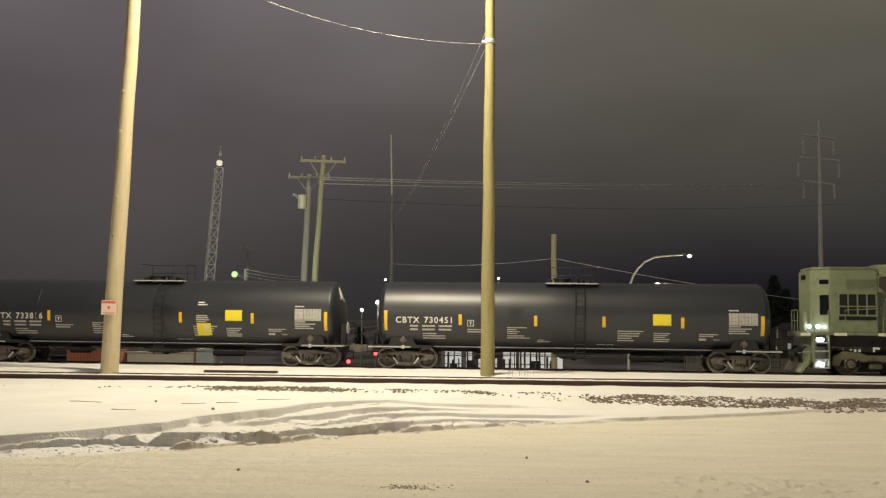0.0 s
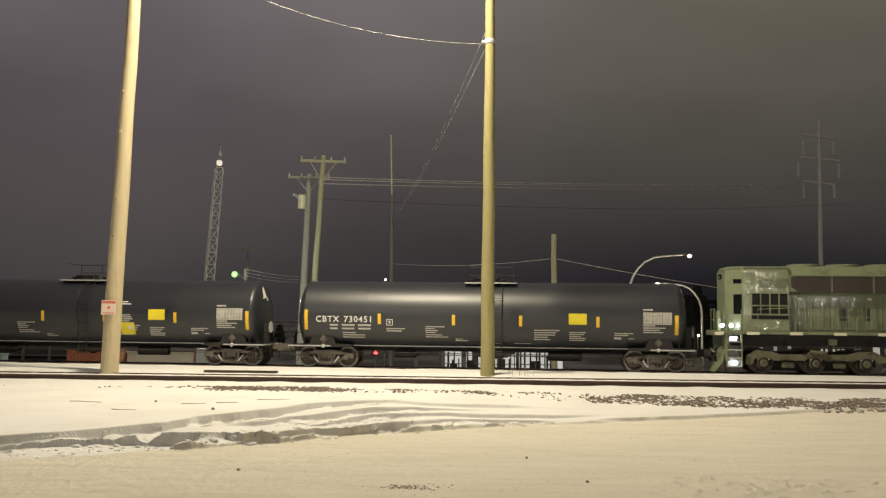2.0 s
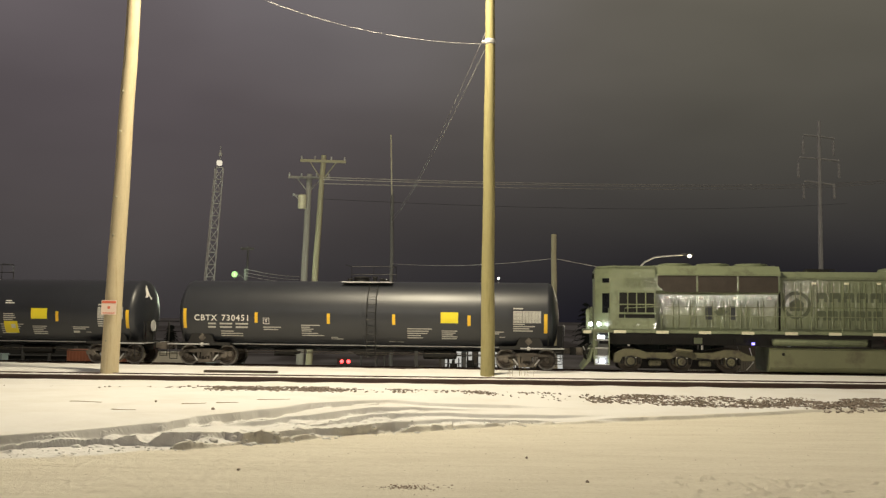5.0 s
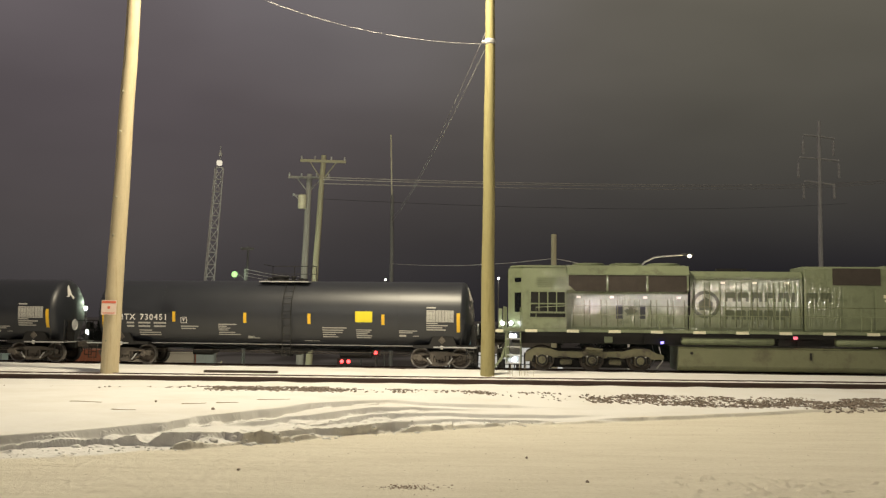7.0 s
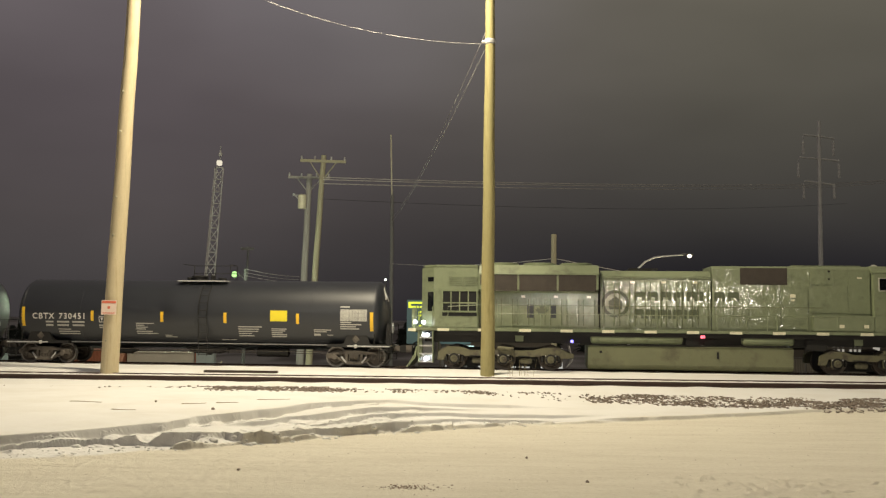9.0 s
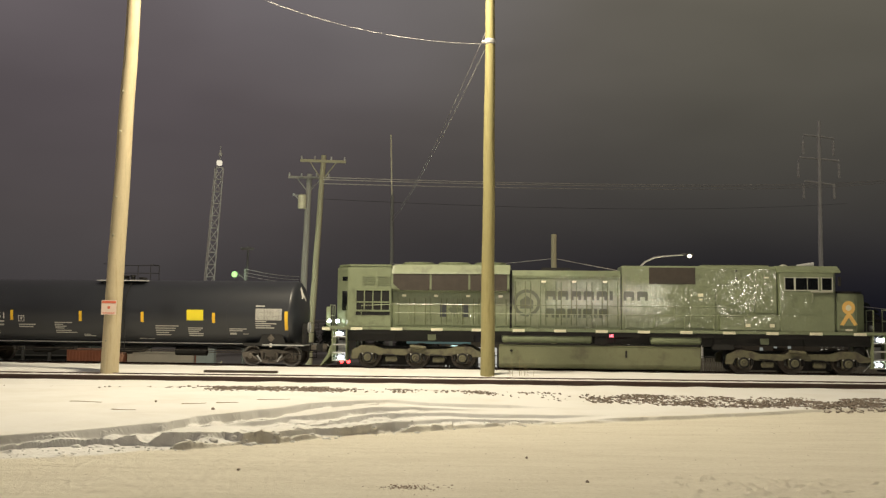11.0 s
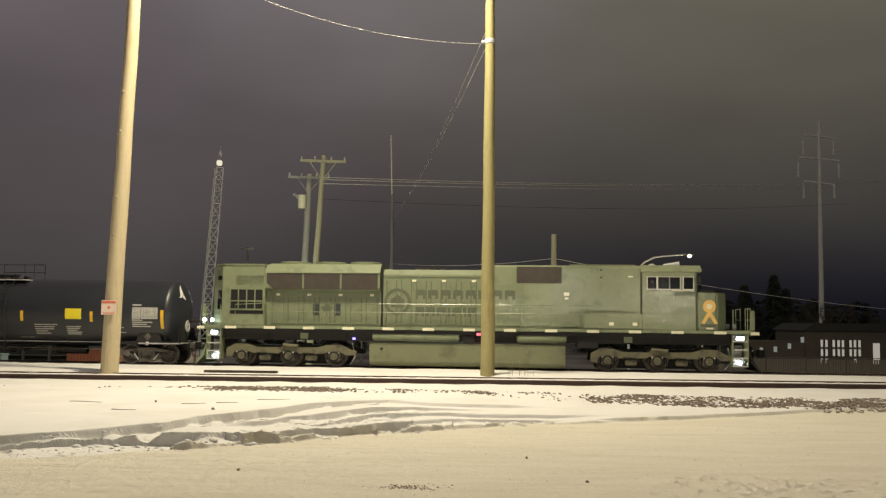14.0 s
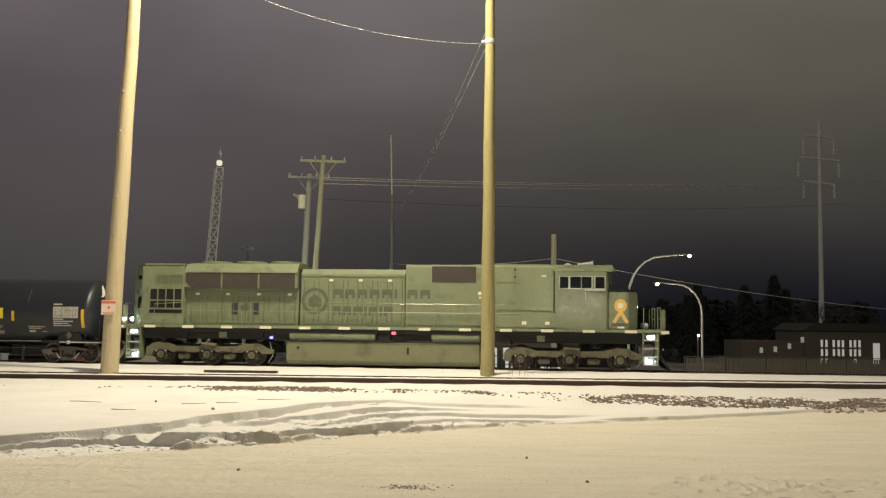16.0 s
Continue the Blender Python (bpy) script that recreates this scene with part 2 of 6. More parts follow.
M_WHITE = material("white_stencil", (0.72, 0.70, 0.66), 0.6, 0, 60, 3, 0.14, 0)
M_GREYTXT = material("worn_white_stencil", (0.48, 0.47, 0.43), 0.6, 0, 60, 3, 0.2, 0)
M_YELLOW = material("yellow_reflective_bar", (0.80, 0.50, 0.03), 0.5, 0, 30, 3, 0.08, 0)
M_PLACARD = material("yellow_placard", (0.82, 0.68, 0.03), 0.5, 0, 30, 3, 0.06, 0)
M_CASTING = material("brown_cast_truck_steel", (0.15, 0.13, 0.11), 0.7, 0.2, 25, 3, 0.3, 0.25, second=(0.05, 0.042, 0.036), amount=0.5)
M_WHEEL = material("wheel_steel", (0.12, 0.10, 0.085), 0.55, 0.5, 25, 3, 0.25, 0.15)
M_RIM = material("polished_tread", (0.26, 0.24, 0.22), 0.45, 0.5, 25, 3, 0.15, 0.05)
M_SIGN = material("pale_warning_sign", (0.78, 0.62, 0.52), 0.5, 0, 30, 3, 0.05, 0)
M_SIGNRED = material("red_sign_print", (0.70, 0.16, 0.09), 0.5, 0, 30, 3, 0.08, 0)
# printed billboard face and letters glow slightly, in place of lamplight from below
M_TEAL = material("teal_billboard_face", (0.045, 0.085, 0.09), 0.5, 0, 10, 1, 0.15, 0, emit=(0.05, 0.10, 0.11), power=0.35)
M_GLOWTEXT = material("yellow_green_lettering", (0.70, 0.78, 0.05), 0.5, 0, 10, 1, 0.05, 0, emit=(0.62, 0.75, 0.05), power=0.9)
M_CONCRETE = material("pale_wall", (0.40, 0.38, 0.33), 0.85, 0, 12, 0.8, 0.15, 0.2)
M_RUST = material("rust_red_container_paint", (0.25, 0.09, 0.05), 0.7, 0, 15, 1, 0.25, 0.15)
M_CABINET = material("grey_blue_cabinet_paint", (0.26, 0.31, 0.32), 0.55, 0, 15, 1, 0.12, 0.05)
M_SHED = material("dark_shed_siding", (0.02, 0.02, 0.02), 0.8, 0, 15, 1, 0.2, 0.2)
M_HOUSEWALL = material("dim_brick_wall", (0.07, 0.06, 0.05), 0.85, 0, 15, 1, 0.2, 0.2)
# far steel, its colour raised to stand in for haze and lamplight
M_HAZED = material("haze_paled_steel", (0.70, 0.70, 0.68), 0.7, 0, 10, 1, 0.1, 0)
M_BARK = material("dark_bark", (0.05, 0.04, 0.03), 0.9, 0, 20, 2, 0.2, 0.3)
M_NEEDLE = material("spruce_needles", (0.012, 0.018, 0.013), 0.8, 0, 20, 2, 0.3, 0)
M_GRASS = material("dry_grass", (0.30, 0.24, 0.13), 0.8, 0, 20, 2, 0.2, 0)
G_STREET = glow("street_lamp_glow", (1.0, 0.78, 0.42), 60)
G_STEP = glow("step_light_glow", (0.85, 0.93, 1.0), 22)
G_RED = glow("red_light_glow", (1.0, 0.04, 0.04), 9)
G_ROSE = glow("pink_marker_glow", (1.0, 0.15, 0.2), 3)
G_GREENL = glow("green_yard_light_glow", (0.50, 1.0, 0.30), 1.3)
G_WHITE = glow("white_light_glow", (1.0, 0.96, 0.88), 40)
G_ORANGE = glow("orange_light_glow", (1.0, 0.45, 0.08), 12)
G_BLUE = glow("blue_marker_glow", (0.25, 0.2, 1.0), 4)
G_WINDOW = glow("lit_window_glow", (1.0, 0.93, 0.78), 0.36)
G_SHOP = glow("lit_shop_front_glow", (0.97, 0.96, 0.88), 0.55)


# ---- mesh helpers -----------------------------------------------------
def part(name, bm, mat, parent=None, label="", bevel=0.0, smooth=False, at=None):
    """Links a bmesh as one mesh object, under a thing or a part if one is given."""
    if bevel:
        bmesh.ops.remove_doubles(bm, verts=bm.verts, dist=1e-5)
        bmesh.ops.bevel(bm, geom=[e for e in bm.edges if e.is_manifold and e.calc_face_angle(0) > 0.5], offset=bevel, segments=2,
                        affect="EDGES", clamp_overlap=True)
    bmesh.ops.recalc_face_normals(bm, faces=bm.faces)
    me = bpy.data.meshes.new(name)
    bm.to_mesh(me)
    bm.free()
    if smooth:
        for p in me.polygons:
            p.use_smooth = True
        me.set_sharp_from_angle(angle=radians(40))
    me.materials.append(mat)
    ob = new(name, me)
    if parent:
        ob.parent = parent
    if at is not None:
        ob.matrix_basis = at
    if label:
        tagged(ob, label)
    return ob


def thing(name, at, label, category, group="", kind=""):
    ob = new(name)
    ob.empty_display_size = 0.3
    ob.matrix_basis = at
    return tagged(ob, label, category, group, kind)


def box(bm, x0, x1, y0, y1, z0, z1):
    v = [bm.verts.new(p) for p in ((x0, y0, z0), (x1, y0, z0), (x1, y1, z0), (x0, y1, z0), (x0, y0, z1), (x1, y0, z1), (x1, y1, z1), (x0, y1, z1))]
    for f in ((3, 2, 1, 0), (4, 5, 6, 7), (0, 1, 5, 4), (1, 2, 6, 5), (2, 3, 7, 6), (3, 0, 4, 7)):
        bm.faces.new([v[i] for i in f])
    return bm


def boxed(*a):
    return box(bmesh.new(), *a)


def prism(bm, outline, axis, a, b):
    """Extrudes a closed outline along an axis from a to b: 'x' (outline in y, z), 'y' (x, z) or 'z' (x, y)."""
    put = {"x": lambda p, d: (d, p[0], p[1]), "y": lambda p, d: (p[0], d, p[1]), "z": lambda p, d: (p[0], p[1], d)}[axis]
    lo = [bm.verts.new(put(p, a)) for p in outline]
    hi = [bm.verts.new(put(p, b)) for p in outline]
    bm.faces.new(lo[::-1])
    bm.faces.new(hi)
    for i in range(len(lo)):
        j = (i + 1) % len(lo)
        bm.faces.new((lo[i], lo[j], hi[j], hi[i]))
    return bm


def tube(bm, points, radius, sides=8, end_radius=None):
    """A round bar through points."""
    pts = [Vector(p) for p in points]
    rings = []
    for i, p in enumerate(pts):
        d = (pts[min(i + 1, len(pts) - 1)] - pts[max(i - 1, 0)]).normalized()
        a = d.orthogonal().normalized() if abs(d.z) > 0.99 else d.cross(Vector((0, 0, 1))).normalized()
        b = d.cross(a)
        r = radius if end_radius is None else radius + (end_radius - radius) * i / (len(pts) - 1)
        rings.append([bm.verts.new(p + (a * math.cos(k * 2 * math.pi / sides) + b * math.sin(k * 2 * math.pi / sides)) * r) for k in range(sides)])
    for r0, r1 in zip(rings, rings[1:]):
        for k in range(sides):
            j = (k + 1) % sides
            bm.faces.new((r0[k], r0[j], r1[j], r1[k]))
    bm.faces.new(rings[0][::-1])
    bm.faces.new(rings[-1])
    return bm


def lathe(bm, profile, axis="x", centre=(0, 0, 0), sides=32):
    """Turns a profile of (along, radius) round an axis."""
    rings = []
    for a, r in profile:
        ring = []
        for k in range(sides):
            c, s = math.cos(k * 2 * math.pi / sides) * r, math.sin(k * 2 * math.pi / sides) * r
            p = {"x": (a, c, s), "y": (c, a, s), "z": (c, s, a)}[axis]
            ring.append(bm.verts.new((p[0] + centre[0], p[1] + centre[1], p[2] + centre[2])))
        rings.append(ring)
    for r0, r1 in zip(rings, rings[1:]):
        for k in range(sides):
            j = (k + 1) % sides
            bm.faces.new((r0[k], r0[j], r1[j], r1[k]))
    bm.faces.new(rings[0])
    bm.faces.new(rings[-1][::-1])
    return bm


def ball(bm, at, r):
    return lathe(bm, [(-r, r * 0.05), (-r * 0.8, r * 0.6), (-r * 0.3, r * 0.95), (r * 0.3, r * 0.95), (r * 0.8, r * 0.6), (r, r * 0.05)], "z", at, 12)


def lettering(words, size, spacing=1.0):
    """A flat mesh of words in the built-in font, x to the right and y up, as a bmesh."""
    cu = bpy.data.curves.new("words", "FONT")
    cu.body, cu.size, cu.space_character, cu.resolution_u = words, size, spacing, 3
    cu.offset = size * 0.018
    ob = new("words", cu)
    bpy.context.view_layer.update()
    me = bpy.data.meshes.new_from_object(ob.evaluated_get(bpy.context.evaluated_depsgraph_get()))
    bpy.data.objects.remove(ob)
    bm = bmesh.new()
    bm.from_mesh(me)
    bpy.data.meshes.remove(me)
    return bm

# ---- ground -----------------------------------------------------------
# where the packed road ends, and the far walls of the trenches that tyres and plough have cut into the deep snow
ROAD_EDGE = ((-40, 2.0), (-14, 13.4), (-8.76, 16.3), (-7.84, 16.82), (-6.94, 17.09), (-6.27, 17.49), (-5.72, 18.05), (-4.72, 18.36), (-4.28, 18.8), (-3.82, 19.3), (-3.25, 19.45), (-2.65, 20.08), (-1.99, 20.72), (-1.3, 21.02), (0.26, 21.97), (1.64, 22.91), (3.81, 23.61), (5.41, 24.42), (7.99, 25.67), (11.07, 27.4), (13.3, 28.16), (40, 36.0))
# each trench: the line of its far wall, its depth along x, its width
OUTER_RUT = (((-8.4, 17.95), (-7.52, 18.65), (-6.83, 19.48), (-6.4, 20.15), (-5.94, 20.63), (-5.64, 21.84), (-5.15, 22.54), (-4.65, 23.42), (-4.11, 24.38), (-3.55, 25.58), (-2.85, 26.19), (-2.1, 26.64), (-1.48, 27.0), (-0.34, 26.6), (1.92, 26.9), (3.6, 26.43)),
             ((-8.4, 0.1), (-7.5, 0.10), (-6.8, 0.12), (-5.0, 0.13), (-3.5, 0.13), (-2.8, 0.10), (-2.1, 0.06), (-1.4, 0.05), (1.9, 0.05), (3.6, 0.0)), 1.4)
MIDDLE_RUT = (((-4.81, 20.05), (-4.16, 20.98), (-3.68, 21.86), (-3.1, 22.43), (-2.54, 23.43), (-1.92, 24.38), (-1.2, 24.77), (-0.32, 25.35), (1.23, 26.03), (1.92, 26.5), (3.5, 26.3)),
              ((-4.81, 0.0), (-4.1, 0.07), (-3.1, 0.09), (-1.9, 0.09), (-0.3, 0.05), (1.9, 0.04), (3.5, 0.0)), 1.2)
INNER_RUT = (((-3.67, 20.35), (-3.27, 20.94), (-2.35, 21.72), (-1.77, 22.53), (-1.13, 23.4), (-0.44, 23.9), (0.28, 24.13), (1.73, 24.2), (2.9, 24.4), (4.6, 24.7)),
             ((-3.67, 0.02), (-2.8, 0.08), (-1.1, 0.08), (-0.3, 0.05), (2.9, 0.05), (4.6, 0.0)), 1.2)
PLOUGHED_EDGE = (((-16, 12.7), (-9.16, 17.0), (-8.35, 17.88), (-7.52, 18.47), (-6.73, 18.72), (-5.97, 18.79), (-5.26, 18.75), (-4.78, 18.85), (-4.4, 19.3), (-3.87, 19.1), (-3.47, 19.35), (-3.01, 20.05), (-2.71, 20.5), (-2.24, 20.65), (-1.65, 21.05), (-1.03, 21.4), (-0.53, 21.83), (0.13, 22.7), (1.24, 23.12), (2.23, 23.4), (2.83, 23.68), (3.89, 24.0), (4.6, 24.1), (6.11, 24.6), (7.76, 25.3)),
                 ((-16, 0.3), (-8.3, 0.27), (-6.7, 0.30), (-5.9, 0.30), (-5.2, 0.25), (-4.8, 0.13), (-4.4, 0.20), (-3.8, 0.20), (-3.4, 0.13), (-2.9, 0.20), (-2.2, 0.23), (-1.0, 0.20), (-0.55, 0.06), (0.1, 0.11), (0.6, 0.05), (1.2, 0.10), (2.3, 0.11), (2.9, 0.08), (3.8, 0.03), (4.6, 0.08), (5.6, 0.06), (7.7, 0.0)), 30.0)
TRENCHES = (OUTER_RUT, MIDDLE_RUT, INNER_RUT, PLOUGHED_EDGE)
NEAR_TURN = -1.3
NEAR_MID = 35.25


def lerp(table, x):
    if x <= table[0][0]:
        return table[0][1]
    for (a, va), (b, vb) in zip(table, table[1:]):
        if x <= b:
            return va + (vb - va) * (x - a) / (b - a)
    return table[-1][1]


def smooth_step(a, b, x):
    t = min(1.0, max(0.0, (x - a) / (b - a)))
    return t * t * (3 - 2 * t)


def near_mid(x):
    return NEAR_MID + x * math.tan(radians(NEAR_TURN))


def train_mid(x):
    return TRACK_MID / math.cos(radians(TRACK_TURN)) + x * math.tan(radians(TRACK_TURN))


def ground(x, y):
    """Height of the ground, the share of packed road snow and the share of dark ground."""
    d = y - lerp(ROAD_EDGE, x)
    rough = noise.noise((x * 0.9, y * 0.9, 0.0))
    fine = noise.noise((x * 3.1, y * 3.1, 5.0))
    grit = noise.noise((x * 8.0, y * 8.0, 1.0))
    road = 1 - smooth_step(-0.15, 0.25, d + 0.15 * fine)
    z = -0.37 + 0.014 * rough + 0.012 * fine + 0.009 * grit
    # churned ridge of loose snow on the near side of the road
    churn = smooth_step(2.0, 5.0, x) * smooth_step(16.2, 15.2, y + 0.1 * x - 0.6) if y < 17 else 0.0
    z += churn * 0.05 * max(0.0, fine + grit)
    if -1.0 < d < 40:
        deep = lerp(((-12, -0.09), (-1.5, -0.10), (0.5, -0.20), (4, -0.26), (12, -0.30)), x)
        field = deep + (-0.13 - deep) * smooth_step(3, 10, d) + 0.018 * rough + 0.006 * fine
        cut = 0.0
        for k, (line, depths, wide) in enumerate(TRENCHES):
            m = (lerp(line, x + 0.15) - lerp(line, x - 0.15)) / 0.3
            w = (y - lerp(line, x)) / math.sqrt(1 + m * m) + 0.06 * rough + 0.07 * noise.noise((x * 1.5, y * 1.5, 9.0)) + 0.012 * fine
            depth = (1.15 if wide > 5 else 1.9) * lerp(depths, x) if line[0][0] < x < line[-1][0] else 0.0
            if w < 0 and depth > 0:
                p = smooth_step(0.0, -0.09, w)
                if wide < 5:
                    p *= 1 - smooth_step(-0.3, -0.3 - wide, w)
                cut = max(cut, depth * p)
        crumbs = 0.0
        if cut > 0.1:
            crumbs = 0.16 * max(0.0, noise.noise((x * 1.7, y * 1.7, 3)) - 0.05) + 0.07 * max(0.0, fine) + 0.04 * max(0.0, grit)
        level = max(field - cut + min(crumbs, cut * 0.4), z)
        z += (level - z) * smooth_step(-0.06, 0.06, d + 0.1 * fine)
    dark_ground = 0.0
    n = y - near_mid(x)
    f = y - train_mid(x)
    if n > -5.5:
        bed = -0.17 + 0.03 * rough
        z += (bed - z) * smooth_step(-5.5, -2.2, n)
        if n > -0.72:
            z += (-0.045 + 0.015 * fine - z) * smooth_step(-0.70, -0.55, n)
        if n > 0.75:
            mound = 0.035 + 0.05 * math.exp(-((n - 2.0) / 1.2) ** 2) + 0.02 * rough
            z += (mound - z) * smooth_step(0.8, 1.6, n)
        if -2.1 < f:
            z += (-0.10 + 0.01 * rough - z) * smooth_step(-2.0, -1.2, f)
        # dark stony ground; beyond the track it stands in for unlit snow
        dark_ground = smooth_step(-1.5, -1.1, f + 0.25 * rough)
        if f > 2.0:
            z += (-2.5 - z) * smooth_step(2.0, 11.0, f)
            dark_ground = max(0.0, 1 - 0.30 * smooth_step(6, 14, f) * smooth_step(-0.1, 0.2, noise.noise((x * 0.11, y * 0.11, 8))))
    return z, road, dark_ground


def build_ground():
    def steps(*spans):
        out = []
        for a, b, n in spans:
            out += list(np.linspace(a, b, n, endpoint=False))
        return out + [spans[-1][1]]
    xs = steps((-900, -60, 14), (-60, -24, 40), (-24, -9, 110), (-9, 6, 460), (6, 24, 150), (24, 70, 50), (70, 900, 14))
    ys = steps((-300, -20, 8), (-20, 10, 40), (10, 16, 70), (16, 27.5, 400), (27.5, 44.5, 140), (44.5, 62, 40), (62, 200, 20), (200, 2200, 10))
    verts, covers = [], []
    for y in ys:
        for x in xs:
            z, road, dark_ground = ground(x, y)
            verts.append((x, y, z))
            covers += [road, dark_ground, 0.0, 1.0]
    w = len(xs)
    faces = [(j * w + i, j * w + i + 1, (j + 1) * w + i + 1, (j + 1) * w + i) for j in range(len(ys) - 1) for i in range(w - 1)]
    me = bpy.data.meshes.new("ground")
    me.from_pydata(verts, [], faces)
    me.color_attributes.new("cover", "FLOAT_COLOR", "POINT").data.foreach_set("color", covers)
    steep = [max(verts[i][2] for i in f) - min(verts[i][2] for i in f) < 0.022 for f in faces]
    steep = [bool(s) for s in steep]
    me.polygons.foreach_set("use_smooth", steep)
    me.materials.append(M_SNOW)
    tagged(new("ground", me), "snow-covered ground with packed tyre-tracked road and ploughed bank", "ground", kind="structure")


build_ground()


# ---- tracks -----------------------------------------------------------
def rail_outline():
    half = ((0.0, -0.178), (0.07, -0.178), (0.07, -0.165), (0.012, -0.145), (0.010, -0.045), (0.036, -0.035), (0.036, -0.006), (0.028, 0.0))
    return [(x, z) for x, z in half[1:]] + [(-x, z) for x, z in reversed(half[1:])]


def build_track(name, base, a, b, label):
    t = thing(name, base, label, "railway track", kind="structure")
    for side in (-0.7525, 0.7525):
        part("rail", prism(bmesh.new(), [(y + side, z) for y, z in rail_outline()], "x", a, b), M_RAIL, t)
        part("rail_head", boxed(a, b, side - 0.026, side + 0.026, 0.0, 0.003), M_RAILHEAD, t, "worn bright running surface")
    return t


NEAR_BASE = pose(0, NEAR_MID, 0, 0, 0, NEAR_TURN)
TRAIN_BASE = Matrix.Translation(on_track(0)) @ pose(0, 0, 0, 0, 0, TRACK_TURN)
near_track = build_track("railway_track_near", NEAR_BASE, -60, 60, "empty railway track half buried in snow")
far_track = build_track("railway_track_far", TRAIN_BASE, -60, 60, "railway track under the train, with dark wooden ties")


def build_ties():
    shared = None
    for i in range(110):
        s = -30 + i * 0.55
        if shared is None:
            ob = part("tie", boxed(-0.115, 0.115, -1.3, 1.3, -0.30, -0.06), M_TIE, far_track)
            shared = ob.data
        else:
            ob = new("tie", shared)
            ob.parent = far_track
        ob.matrix_basis = pose(s, 0.02 * math.sin(i * 5.1), 0)


def build_ballast():
    """Loose stones that show through the snow beside the near track."""
    rng = random.Random(4)
    verts, faces = [], []
    for i in range(110000):
        x = rng.uniform(-17, 19)
        share = lerp(((-17, 0.02), (-12, 0.12), (-10, 0.2), (-8.2, 0.35), (-7.6, 0.95), (-3.5, 0.95), (-2.6, 0.5), (-2, 0.6), (1, 0.6), (2.5, 0.35), (4, 0.55), (6, 0.95), (20, 0.95)), x)
        mid = lerp(((-17, 31.2), (-12, 30.9), (-8, 31.0), (-3.3, 30.7), (2, 30.2), (4, 29.4), (9, 28.9), (14, 29.0), (20, 29.0)), x)
        wide = lerp(((-17, 0.5), (-10, 0.8), (-7.5, 1.3), (-3, 1.2), (1, 1.0), (4, 1.3), (9, 1.9), (20, 1.9)), x)
        off = rng.uniform(-1, 1)
        y = mid + off * wide
        clump = 0.6 * noise.noise((x * 1.1, y * 0.9, 3.0)) + 0.8 * noise.noise((x * 9.0, y * 3.0, 7.0))
        if clump < 0.55 - 0.72 * share + 0.35 * off * off or rng.random() > 0.7 * share:
            continue
        r = rng.uniform(0.010, 0.036)
        z = ground(x, y)[0] + r * 0.25
        k = len(verts)
        turn = rng.uniform(0, 6.28)
        for a in range(5):
            rr = r * rng.uniform(0.75, 1.25)
            verts.append((x + rr * math.cos(turn + a * 1.2566), y + rr * math.sin(turn + a * 1.2566), z - 0.4 * r))
        for a in range(4):
            rr = r * rng.uniform(0.4, 0.8)
            verts.append((x + rr * math.cos(turn + a * 1.57), y + rr * math.sin(turn + a * 1.57), z + r * rng.uniform(0.3, 0.7)))
        for a in range(5):
            b = (a + 1) % 5
            faces.append((k + a, k + b, k + 5 + min(3, b * 4 // 5), k + 5 + min(3, a * 4 // 5)) if min(3, a * 4 // 5) != min(3, b * 4 // 5) else (k + a, k + b, k + 5 + min(3, a * 4 // 5)))
        faces.append((k + 5, k + 6, k + 7, k + 8))
    me = bpy.data.meshes.new("ballast_stones")
    me.from_pydata(verts, [], faces)
    me.materials.append(M_STONE)
    tagged(new("ballast_stones", me), "brown ballast stones showing through the snow", "gravel", kind="stuff")


build_ballast()


